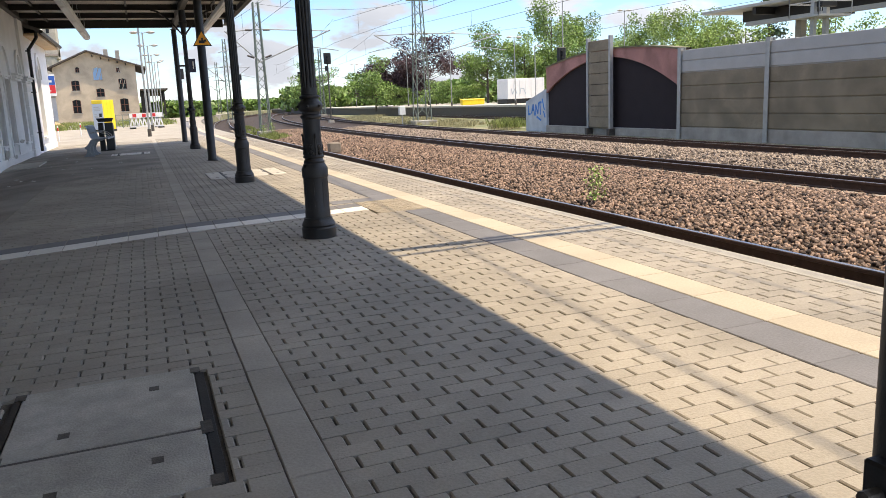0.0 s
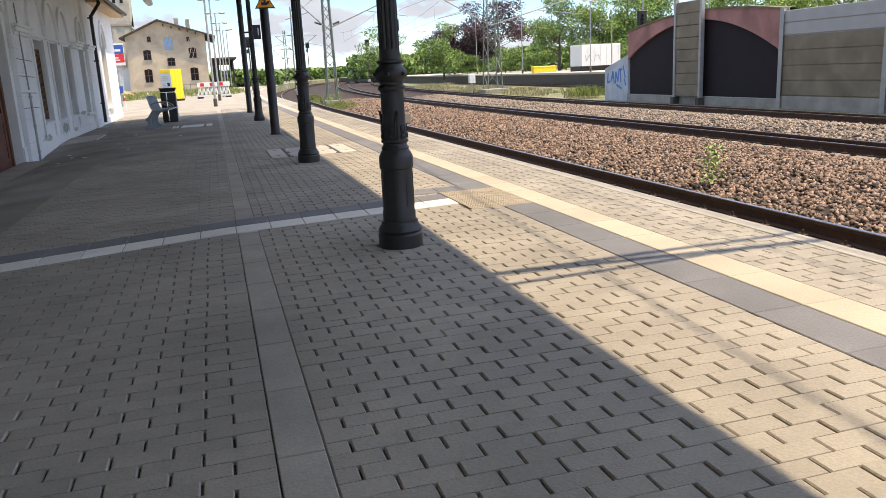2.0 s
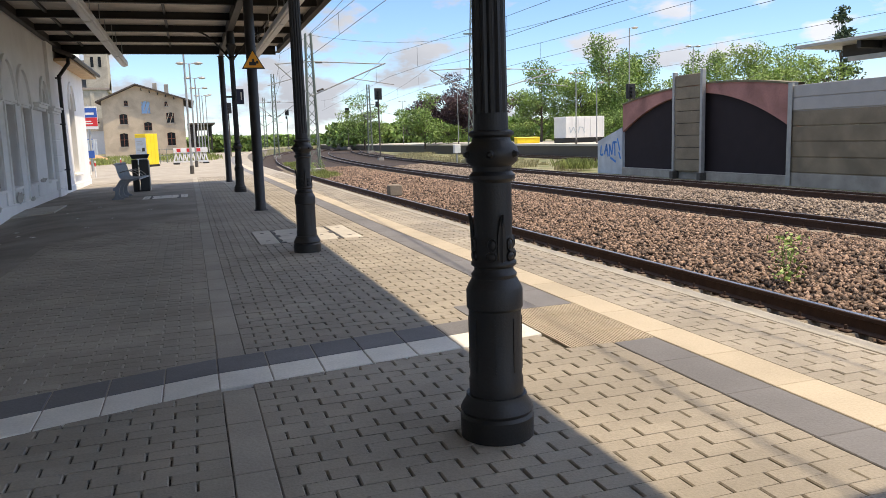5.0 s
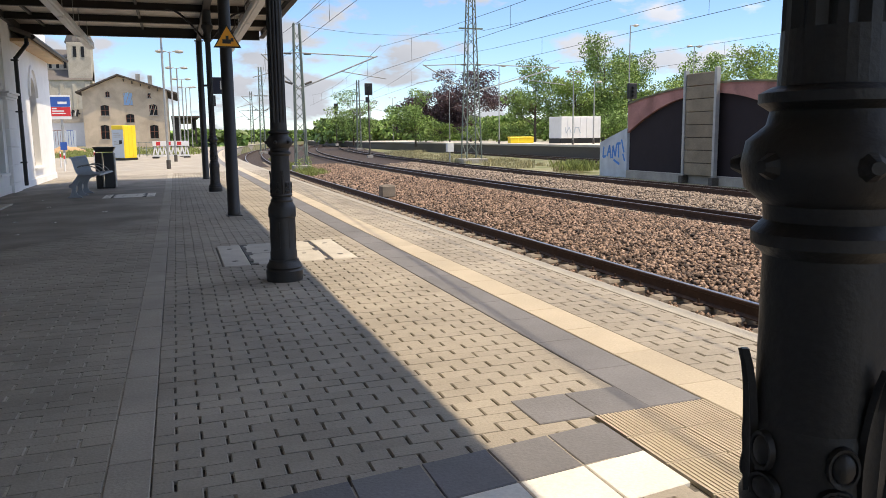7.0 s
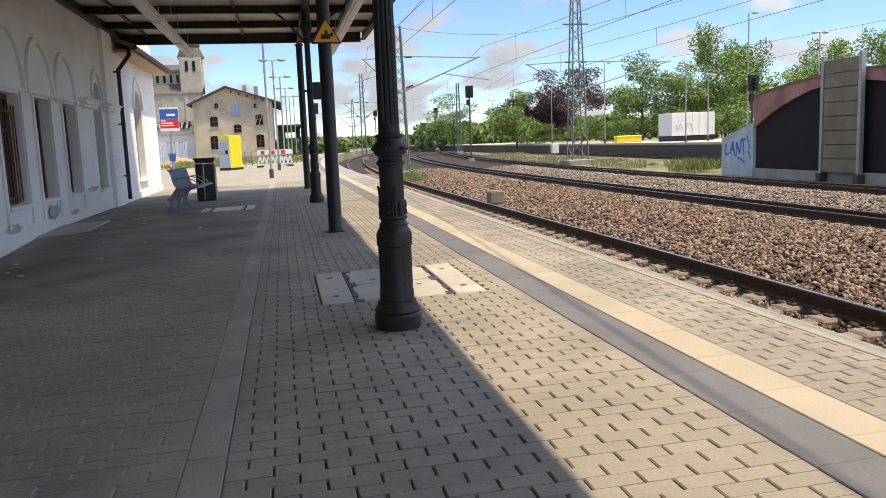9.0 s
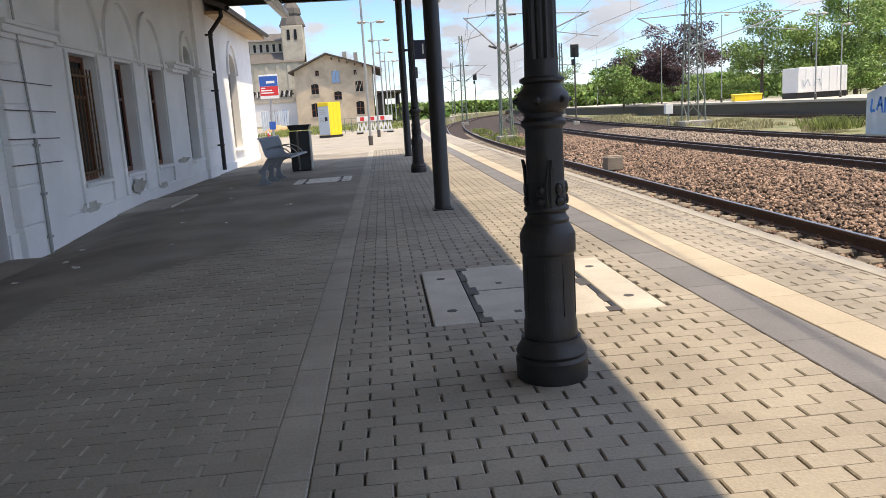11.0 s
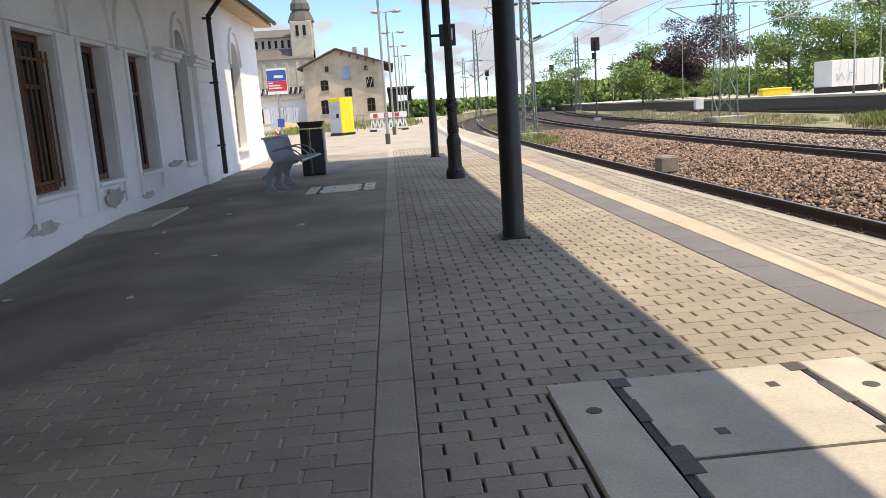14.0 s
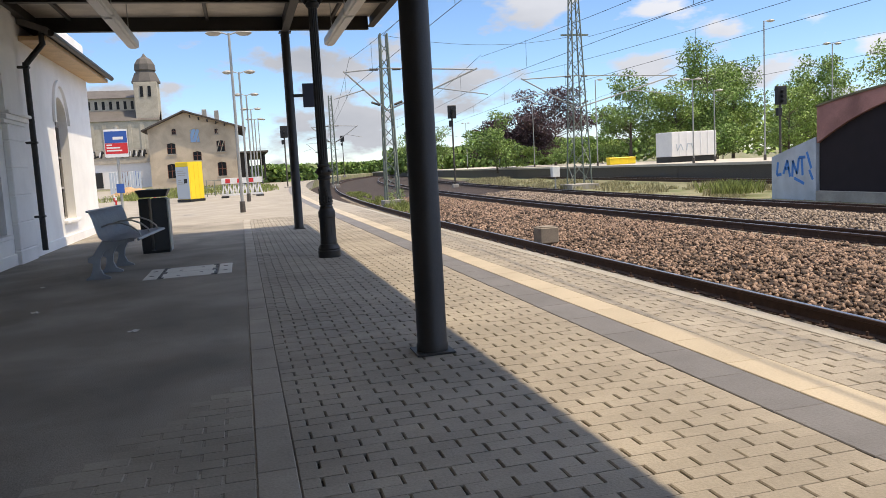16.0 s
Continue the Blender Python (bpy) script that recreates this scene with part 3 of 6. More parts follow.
for y0, y1 in (W1, W2, W3):
    sr = bmesh.new()
    box(WX, WX + 0.035, y0 - 0.11, y0 - 0.02, 0.12, HEAD + 0.03, 0.006, sr)
    box(WX, WX + 0.035, y1 + 0.02, y1 + 0.11, 0.12, HEAD + 0.03, 0.006, sr)
    tagged(part("trim_window_surround", sr, M_WALL), "narrow raised plaster surround beside a window", "trim", "window surrounds", kind="structure")


def pilaster(y0, y1):
    p = empty("pilaster", WX, y0, -0.3)
    tagged(p, "white plaster pilaster with grooved block courses", "pilaster", "wall pilasters", kind="structure")
    z = 0.0
    while z < 2.4:
        part("block_course", box(0, 0.10, 0, y1 - y0, z + 0.012, min(z + 0.44, 2.46), 0.012), M_WALL, p)
        z += 0.44
    part("core", box(0, 0.085, 0.01, y1 - y0 - 0.01, 0, 4.9), M_WALL, p)
    return p


def anchor_bars(y0, y1):
    for z in (0.82, 1.10, 1.41, 1.72):
        b_ = part("anchor_bar", rod((WX + 0.125, y0, z), (WX + 0.125, y1, z - 0.02), 0.006, seg=6), M_STEEL)
        tagged(b_, "thin rusty iron bar fixed across the pilaster", "bar", "wall bars")


anchor_bars(19.15, 20.45)
pilaster(19.25, 19.85)
pilaster(28.6, 29.6)
pilaster(13.2, 14.2)
side_strip = part("trim_pilaster_strip", box(WX, WX + 0.055, 19.855, 20.55, -0.3, 4.6, 0.01), M_WALL)
tagged(side_strip, "flat white plaster strip beside the pilaster", "trim", kind="structure")


def archivolt(y0, y1, spring, name="arch_moulding"):
    """A raised plaster arch round a blind field."""
    bm = bmesh.new()
    yc, r = (y0 + y1) / 2, (y1 - y0) / 2
    n = 20
    rings = []
    for i in range(n + 1):
        a = math.pi * i / n
        rings.append([bm.verts.new((WX + d, yc + (r + k) * math.cos(a), spring + (r + k) * 1.25 * math.sin(a))) for d, k in ((0.0, 0.0), (0.055, 0.0), (0.07, 0.05), (0.055, 0.10), (0.0, 0.10))])
    for a, b in zip(rings, rings[1:]):
        for i in range(4):
            bm.faces.new((a[i], b[i], b[i + 1], a[i + 1]))
    bmesh.ops.recalc_face_normals(bm, faces=bm.faces[:])
    return tagged(smooth(part(name, bm, M_WALL)), "raised plaster arch above a window", "trim", "blind arches", kind="structure")


for y0, y1, z in ((21.20, 22.62, 2.26), (22.87, 24.26, 2.22), (24.50, 25.85, 2.18)):
    archivolt(y0, y1, z)
archivolt(ARCH4[0] - 0.03, ARCH4[1] + 0.03, 2.40)
archivolt(ARCH5[0] - 0.03, ARCH5[1] + 0.03, 2.44)
archivolt(DOOR[0], DOOR[1], 2.55)


def window(name, y0, y1, z0, z1, bars, label):
    w = empty(name, WX - 0.20, y0, z0)
    tagged(w, label, "window", "station windows", kind="structure")
    W, H = y1 - y0, z1 - z0
    f = bmesh.new()
    for a in ((-0.03, 0.03, 0, 0.07, 0, H), (-0.03, 0.03, W - 0.07, W, 0, H), (-0.03, 0.03, 0.07, W - 0.07, 0, 0.08), (-0.03, 0.03, 0.07, W - 0.07, H - 0.08, H), (-0.025, 0.025, W / 2 - 0.03, W / 2 + 0.03, 0.08, H - 0.08), (-0.024, 0.024, 0.07, W - 0.07, H * 0.66, H * 0.66 + 0.05)):
        box(*a, 0.004, f)
    fr = part("window_frame", f, M_WOOD, w, "brown wooden frame")
    for a, b in ((0.07, W / 2 - 0.03), (W / 2 + 0.03, W - 0.07)):
        part("pane", box(-0.006, 0.006, a, b, 0.08, H * 0.66), M_GLASS, fr, "opaque pane, coloured dark for the unlit room behind")
        part("pane", box(-0.006, 0.006, a, b, H * 0.66 + 0.05, H - 0.08), M_GLASS, fr, "opaque pane, coloured dark for the unlit room behind")
    part("window_sill", box(0.03, 0.26, -0.04, W + 0.04, -0.06, -0.003, 0.01), M_WALL, w, "white plaster sill")
    if bars:
        g = bmesh.new()
        k = 0.11
        while k < W:
            rod((0.12, k, 0.04), (0.12, k, H - 0.18), 0.011, seg=6, bm=g)
            k += 0.125
        for z in (0.12, H - 0.28):
            beam((0.12, 0.02, z), (0.12, W - 0.02, z), 0.012, 0.03, g)
        part("grille", g, M_RUST, w, "rusty iron bars")
    return w


window("window_1", *W1, SILL, HEAD, True, "deep station window behind rusty iron bars")
window("window_2", *W2, SILL, HEAD, False, "deep dark station window in a white reveal")
window("window_3", *W3, SILL, HEAD, False, "deep dark station window in a white reveal")
for k in range(4):
    window("window_%d" % (4 + k), 0.6 + 3.6 * k, 1.7 + 3.6 * k, SILL, HEAD, False, "deep dark station window in a white reveal")


def arched_window(name, y0, y1, z0, spring, label):
    w = empty(name, WX - 0.22, (y0 + y1) / 2, z0)
    tagged(w, label, "window", "station windows", kind="structure")
    r, h = (y1 - y0) / 2, spring - z0
    bm = bmesh.new()
    out = [(-r, 0), (r, 0)] + [(r * math.cos(math.pi * i / 14), h + r * math.sin(math.pi * i / 14)) for i in range(15)]
    vs = [bm.verts.new((0, y, z)) for y, z in out]
    bm.faces.new(vs)
    e = bmesh.ops.extrude_face_region(bm, geom=bm.faces[:])
    bmesh.ops.translate(bm, verts=[v for v in e["geom"] if isinstance(v, bmesh.types.BMVert)], vec=(-0.015, 0, 0))
    bmesh.ops.recalc_face_normals(bm, faces=bm.faces[:])
    part("pane", bm, M_GLASS, w, "dark arched pane")
    f = bmesh.new()
    for y in (-r + 0.03, -0.02, r - 0.07):
        box(0.004, 0.05, y, y + 0.04, 0, h, 0.004, f)
    for z in (0, h * 0.33, h * 0.66, h):
        box(0.004, 0.045, -r, r, z, z + 0.04, 0.004, f)
    part("window_frame", f, M_SOCLE, w, "grey weathered glazing bars")
    part("window_sill", box(0.0, 0.30, -r - 0.05, r + 0.05, -0.07, -0.003, 0.01), M_WALL, w)
    return w


arched_window("window_8", *ARCH4, 0.42, 2.36, "tall arched station window with glazing bars")
arched_window("window_9", *ARCH5, 0.42, 2.4, "tall arched window in the sunlit wall")

# door in its deep frame
door = empty("door_1", WX - 0.22, DOOR[0], -0.26)
tagged(door, "red-brown panelled wooden double door with glass above", "door", kind="structure")
DW = DOOR[1] - DOOR[0]
f = bmesh.new()
for a in ((-0.05, 0.06, 0, 0.12, 0, 2.80), (-0.05, 0.06, DW - 0.12, DW, 0, 2.80), (-0.05, 0.06, 0.12, DW - 0.12, 2.70, 2.80), (-0.05, 0.07, 0.12, DW - 0.12, 2.2, 2.36)):
    box(*a, 0.006, f)
part("door_frame", f, M_WOOD, door)
part("fanlight", box(-0.01, 0.01, 0.12, DW - 0.12, 2.36, 2.70), M_GLASS, door, "dark fanlight pane")
for a, b in ((0.12, DW / 2 - 0.003), (DW / 2 + 0.003, DW - 0.12)):
    lf = bmesh.new()
    for q in ((-0.03, 0.03, a, a + 0.13, 0.02, 2.2), (-0.03, 0.03, b - 0.13, b, 0.02, 2.2), (-0.03, 0.03, a + 0.13, b - 0.13, 0.02, 0.22), (-0.03, 0.03, a + 0.13, b - 0.13, 0.85, 1.02), (-0.03, 0.03, a + 0.13, b - 0.13, 2.05, 2.2), (-0.018, 0.018, a + 0.13, b - 0.13, 0.22, 0.85)):
        box(*q, 0.006, lf)
    leaf = part("door_leaf", lf, M_WOOD, door)
    part("pane", box(-0.008, 0.008, a + 0.13, b - 0.13, 1.02, 2.05), M_GLASS, leaf, "dark glass pane")
    part("poster", box(0.0095, 0.012, a + 0.25, a + 0.46, 1.35, 1.65), M_LITTER, leaf, "white paper notice")
part("handle", rod((0.05, DW / 2 - 0.07, 0.95), (0.05, DW / 2 - 0.07, 1.2), 0.012), M_GALV, door, "steel handle")
step = part("door_step", box(WX - 0.05, WX + 0.45, 13.0, 19.1, -0.5, -0.165, 0.015), M_SLAB)
tagged(step, "worn stone step before the station door", "step", kind="structure")

# plaster fallen off at the wall's foot
M_BARE = mat("bare_grey_plaster", (0.64, 0.61, 0.54), 0.95, 0.3, 5, 70, 0.6, stain=0.3)
rp_ = random.Random(8)
for y0, y1, z0, z1 in ((23.2, 24.0, 0.07, 0.36), (26.2, 27.3, 0.40, 0.52), (21.0, 21.8, 0.05, 0.20), (28.9, 29.5, 0.02, 0.30), (24.6, 25.3, 0.04, 0.16)):
    bm = bmesh.new()
    n_ = 18
    rim = []
    for i in range(n_):
        a = 2 * math.pi * i / n_
        k = rp_.uniform(0.65, 1.1)
        rim.append(bm.verts.new((0.0, (y1 - y0) / 2 * math.cos(a) * k, (z1 - z0) / 2 * math.sin(a) * k)))
    ext = bmesh.ops.extrude_face_region(bm, geom=[bm.faces.new(rim)])
    for v in ext["geom"]:
        if isinstance(v, bmesh.types.BMVert):
            v.co.x += 0.004
    bmesh.ops.recalc_face_normals(bm, faces=bm.faces[:])
    patch = part("trim_bare_patch", bm, M_BARE)
    patch.location = (WX + 0.0305 if z0 < 0.1 else WX + 0.0005, (y0 + y1) / 2, (z0 + z1) / 2)
    tagged(patch, "grey bare patch where the white plaster has fallen off", "plaster", "bare patches", kind="structure")

# downpipe, gutter, cable duct
dp = empty("downpipe", WX + 0.14, 29.95, 0)
tagged(dp, "dark metal rainwater pipe on the corner of the building", "downpipe")
part("pipe", rod((0, 0, 0.02), (0, 0, 3.30), 0.05, seg=12), M_IRON, dp)
part("swan_neck", rod((0, 0, 3.26), (0.24, 0.3, 3.66), 0.05, seg=12, bm=rod((0.24, 0.3, 3.64), (0.24, 0.3, 3.84), 0.055, seg=12)), M_IRON, dp)
for z in (0.6, 1.9, 3.2):
    part("bracket", box(-0.14, 0.06, -0.06, 0.06, z, z + 0.04, 0.008), M_IRON, dp)
dp2 = empty("conduit", WX + 0.12, 19.80, -0.25)
tagged(dp2, "thin grey cable conduit fixed to the pilaster", "conduit")
part("pipe", rod((0, 0, 0), (0, 0, 1.35), 0.022), M_GALV, dp2)
part("upper_pipe", rod((0, 0, 1.4), (0, -0.12, 3.0), 0.014), M_GALV, dp2)
for z in (0.2, 0.7, 1.25):
    part("clip", box(-0.03, 0.028, -0.04, 0.04, z, z + 0.03), M_GALV, dp2)

eave = empty("eaves_roof", 0, 0, 0)
tagged(eave, "low tiled eaves with timber soffit above the sunlit wall", "roof", kind="structure")
bm = bmesh.new()
pts = [(WX + 0.5, 3.82), (WX + 0.5, 3.94), (WX - 4.0, 5.6), (WX - 4.0, 5.48)]
vs0 = [bm.verts.new((x, 30.2, z)) for x, z in pts]
vs1 = [bm.verts.new((x, 36.9, z)) for x, z in pts]
for i in range(4):
    bm.faces.new((vs0[i], vs0[(i + 1) % 4], vs1[(i + 1) % 4], vs1[i]))
bm.faces.new(vs0[::-1]), bm.faces.new(vs1)
bmesh.ops.recalc_face_normals(bm, faces=bm.faces[:])
part("roof_slope", bm, M_SLATE, eave)
part("soffit", box(WX, WX + 0.46, 30.22, 36.8, 3.72, 3.80), mat("pale_timber", (0.55, 0.38, 0.2), 0.6, 0.2, 4, 40, 0.1), eave, "pale timber soffit")
part("gutter", rod((WX + 0.54, 30.2, 3.84), (WX + 0.54, 36.9, 3.84), 0.06, seg=10), M_IRON, eave, "dark gutter")

# ---- canopy ----
CZ = 4.30
C0, C1 = WX, 2.875
CY1 = 31.3
canopy = tagged(part("ceiling_canopy", box(C0, C1, -4.0, CY1, CZ, CZ + 0.09, 0.0), M_CEIL), "pale boarded underside of the platform canopy roof", "canopy", kind="structure")
cb = empty("canopy_frame", 0, 0, 0)
tagged(cb, "dark riveted steel beams carrying the canopy", "canopy frame", kind="structure")
y = CY1 - 0.08
first = True
while y > -3.9:
    b = bmesh.new()
    hgt = 0.26 if first else 0.16
    box(C0 + 0.03, C1 - 0.12, y - 0.012, y + 0.012, CZ - hgt, CZ - 0.004, 0, b)
    box(C0 + 0.03, C1 - 0.12, y - 0.06, y + 0.06, CZ - hgt - 0.014, CZ - hgt, 0, b)
    part("cross_beam", b, M_BEAM, cb)
    y -= 2.14
    first = False
for x, h in ((1.02, 0.36), (C1 - 0.06, 0.2), (C0 + 0.1, 0.2)):
    b = bmesh.new()
    box(x - 0.014, x + 0.014, -4.0, CY1, CZ - h, CZ - 0.006, 0, b)
    box(x - 0.07, x + 0.07, -4.0, CY1, CZ - h - 0.015, CZ - h, 0, b)
    part("long_beam", b, M_BEAM, cb)
for x in (-2.95, -0.45, 2.0):
    part("purlin", box(x - 0.03, x + 0.03, -4.0, CY1 - 0.02, CZ - 0.07, CZ - 0.002), M_BEAM, cb)
part("fascia", box(C1 - 0.01, C1 + 0.03, -4.0, CY1 + 0.02, CZ - 0.12, CZ + 0.14), M_CEIL, cb, "pale edge board")


def light_band(x, z):
    """White trunking with lamps under the canopy, along the platform."""
    t = empty("light_trunking", x, 0, z)
    tagged(t, "white lamp trunking hung under the canopy, switched off", "light fitting", "lamp trunkings")
    y = CY1 - 0.9
    while y > -8:
        part("lamp_housing", box(-0.10, 0.10, y - 2.9, y, -0.05, 0.09, 0.015), M_WHITE_METAL, t)
        part("diffuser", box(-0.06, 0.06, y - 2.85, y - 0.05, -0.075, -0.05, 0.01), M_WHITE, t, "milky lamp cover")
        for d in (0.5, 2.4):
            part("hanger", rod((0, y - d, 0.09), (0, y - d, CZ - z), 0.008), M_GALV, t)
        y -= 3.0
    return t


light_band(-1.771, 3.64)
light_band(1.829, 3.64)


# ---- columns ----
def ornate_column(x, y):
    c = empty("iron_column", x, y, deck(x, y))
    tagged(c, "black-painted cast-iron column with leaf ornament and fluted shaft", "column", "canopy columns")
    base = turned([(0.145, 0.0), (0.147, 0.09), (0.138, 0.105), (0.145, 0.12), (0.137, 0.14), (0.122, 0.165), (0.12, 0.185)], 28)
    smooth(part("base", base, M_IRON, c), 30)
    pl = turned([(0.121, 0.18), (0.121, 0.25), (0.116, 0.262), (0.116, 0.55), (0.124, 0.56), (0.124, 0.635), (0.115, 0.655), (0.098, 0.685)], 24)
    plinth = smooth(part("plinth", pl, M_IRON, c), 30)
    pan = bmesh.new()
    for i in range(8):
        a = 2 * math.pi * (i + 0.5) / 8
        own = box(-0.003, 0.003, -0.004, 0.004, 0.29, 0.52)
        bmesh.ops.transform(own, verts=own.verts, matrix=Matrix.Rotation(a, 4, "Z") @ Matrix.Translation((0.1152, 0, 0)))
        join(pan, own)
    part("panel_ribs", pan, M_IRON, plinth)
    neck = turned([(0.0874, 0.68), (0.0911, 0.70), (0.0800, 0.715), (0.0763, 0.74), (0.0753, 1.08), (0.0902, 1.095), (0.0902, 1.11), (0.0763, 1.125), (0.0781, 1.145), (0.1004, 1.165), (0.1060, 1.195), (0.1004, 1.225), (0.0781, 1.245), (0.0744, 1.262), (0.0884, 1.272), (0.0884, 1.284), (0.0744, 1.292)], 24)
    smooth(part("neck", neck, M_IRON, c), 40)
    lv = turned([(0.078, 0.728), (0.090, 0.738), (0.0905, 0.75), (0.082, 0.758), (0.0795, 0.80), (0.079, 0.855), (0.074, 0.868)], 24)
    for i in range(3):
        a = 2 * math.pi * i / 3 - 1.536
        # a tall pointed leaf whose tip curls outward
        own = bmesh.new()
        rows = []
        for k in range(11):
            s = k / 10
            half = 0.023 * math.sin(math.pi * min(1.0, 0.18 + 0.62 * s)) * (1.0 - 0.72 * s ** 2.2)
            out = 0.0795 + 0.014 * s ** 5 + 0.004 * math.sin(math.pi * s)
            z = 0.748 + 0.205 * s
            rows.append([own.verts.new((math.cos(u * half / 0.08) * (out + rib), math.sin(u * half / 0.08) * (out + rib), z)) for u, rib in ((-1.0, -0.006), (-0.85, 0.003), (-0.4, 0.0015), (0.0, 0.007), (0.4, 0.0015), (0.85, 0.003), (1.0, -0.006))])
        for p, q in zip(rows, rows[1:]):
            for j in range(6):
                own.faces.new((p[j], p[j + 1], q[j + 1], q[j]))
        own.faces.new(rows[-1])
        bmesh.ops.transform(own, verts=own.verts, matrix=Matrix.Rotation(a, 4, "Z"))
        join(lv, own)
        # round and oval bosses between the leaves
        for sgn in (-1, 1):
            for wid, hgt, zz, aa in ((0.024, 0.022, 0.779, 0.53), (0.019, 0.028, 0.828, 0.47)):
                own = turned([(0.001, 0.011), (0.6, 0.009), (0.72, 0.0055), (0.8, 0.008), (0.95, 0.008), (1.0, 0.0)][::-1], 14)
                bmesh.ops.transform(own, verts=own.verts, matrix=Matrix.Rotation(a + sgn * aa, 4, "Z") @ Matrix.Translation((0.0795, 0, zz)) @ Matrix.Rotation(radians(90), 4, "Y") @ Matrix.Diagonal((hgt, wid, 1.0, 1)))
                join(lv, own)
    smooth(part("leaf_collar", lv, M_IRON, c, "cast acanthus leaf collar"), 50)
    ro = bmesh.new()
    for i in range(6):
        a = 2 * math.pi * i / 6 + 0.1
        own = bmesh.new()
        bmesh.ops.create_cone(own, cap_ends=True, segments=10, radius1=0.02, radius2=0.008, depth=0.022)
        bmesh.ops.transform(own, verts=own.verts, matrix=Matrix.Rotation(a, 4, "Z") @ Matrix.Translation((0.108, 0, 1.195)) @ Matrix.Rotation(radians(90), 4, "Y"))
        join(ro, own)
    part("rosettes", ro, M_IRON, c)
    prof = [(0.073, 1.29), (0.071, 1.36)]
    sh = turned([prof[0], prof[1]], 36)
    part("shaft_foot", sh, M_IRON, c)
    sf = turned([(0.0705, 1.36), (0.061, 3.25)], 36, flute=0.009, flutes=12)
    part("shaft", sf, M_IRON, c, "fluted shaft")
    cap = turned([(0.066, 3.24), (0.088, 3.27), (0.088, 3.30), (0.07, 3.32), (0.07, 3.42), (0.10, 3.50), (0.125, 3.54), (0.125, 3.60), (0.10, 3.62), (0.09, CZ - 0.37 - SLOPE * x - rise(y))], 20)
    smooth(part("capital", cap, M_IRON, c), 40)
    for s in (-1, 1):
        arc_ = [(s * (0.08 + 0.75 * k / 8), 0, 3.3 + 0.62 * math.sin(k / 8 * math.pi / 2)) for k in range(9)]
        part("bracket", sweep(arc_, 0.025, 6), M_IRON, c, "curved iron bracket")
    wide = {"base": 1.02, "plinth": 0.91, "panel_ribs": 0.91, "shaft": 0.93, "shaft_foot": 0.93}
    for ob in c.children_recursive:
        kind = ob.name.split(".")[0]
        if kind in ("capital", "bracket"):
            continue
        for v in ob.data.vertices:
            k = wide.get(kind, 1.0)
            z = v.co.z
            v.co = (v.co.x * k, v.co.y * k, z * 0.95 if z <= 1.361 else 1.293 + (z - 1.361) * 1.957 / 1.889)
    return c


def plain_column(x, y):
    c = empty("steel_column", x, y, deck(x, y))
    tagged(c, "plain black-painted round steel column on a flat foot plate", "column", "canopy columns")
    part("foot_plate", box(-0.12, 0.12, -0.12, 0.12, 0.0, 0.012, 0.003), M_IRON, c)
    top = CZ - 0.38 - SLOPE * x - rise(y)
    smooth(part("shaft", turned([(0.098, 0.012), (0.098, 0.05), (0.092, 0.06), (0.086, top)], 28), M_IRON, c), 40)
    part("head_plate", box(-0.12, 0.12, -0.12, 0.12, top, top + 0.015), M_IRON, c)
    return c


COLX = 1.02
c1 = ornate_column(0.978, 7.95)
for xx_, yy_ in ((1.03, 13.67), (COLX, 25.24)):
    copy_thing(c1, pose(xx_, yy_, deck(xx_, yy_)))
p1 = plain_column(COLX, 19.45)
copy_thing(p1, pose(0.972, 2.22, deck(0.972, 2.22)))
copy_thing(p1, pose(COLX, 30.9, deck(COLX, 30.9)))

# ---- noise wall with the bricked-up arch ----
NX = 19.92
nb = -0.72


def z_at(y):
    return nb + rise(y)


def arc(y):
    return 2.69 - 0.0485 * (y - 33.0) ** 2


def para(y):
    return 3.02 - 0.0145 * (y - 32.4) ** 2


portal = empty("tunnel_portal", 0, 0, 0)
tagged(portal, "pink plastered arch portal filled with dark mesh", "portal", kind="structure")
bm = bmesh.new()
n = 26
prev = None
for i in range(n + 1):
    y = 27.45 + (38.55 - 27.45) * i / n
    cur = [bm.verts.new(p) for p in ((NX, y, max(arc(y), 1.15)), (NX, y, para(y)), (NX + 0.5, y, para(y)), (NX + 0.5, y, max(arc(y), 1.15)))]
    if prev:
        for j in range(4):
            bm.faces.new((prev[j], cur[j], cur[(j + 1) % 4], prev[(j + 1) % 4]))
    prev = cur
bmesh.ops.recalc_face_normals(bm, faces=bm.faces[:])
part("arch_ring", bm, M_BRICK, portal, "pink plaster arch with crumbling top edge")
bm = bmesh.new()
prev = None
for i in range(n + 1):
    y = 27.45 + (38.55 - 27.45) * i / n
    cur = [bm.verts.new((NX + 0.5 - 0.5 + d, y, z)) for d, z in ((-0.05, para(y)), (-0.05, para(y) + 0.07), (0.56, para(y) + 0.07), (0.56, para(y)))]
    if prev:
        for j in range(4):
            bm.faces.new((prev[j], cur[j], cur[(j + 1) % 4], prev[(j + 1) % 4]))
    prev = cur
bmesh.ops.recalc_face_normals(bm, faces=bm.faces[:])
part("coping", bm, mat("mossy_coping", (0.21, 0.19, 0.11), 0.9, 0.4, 3, 40, 0.4), portal, "mossy stone coping")
bm = bmesh.new()
prev = None
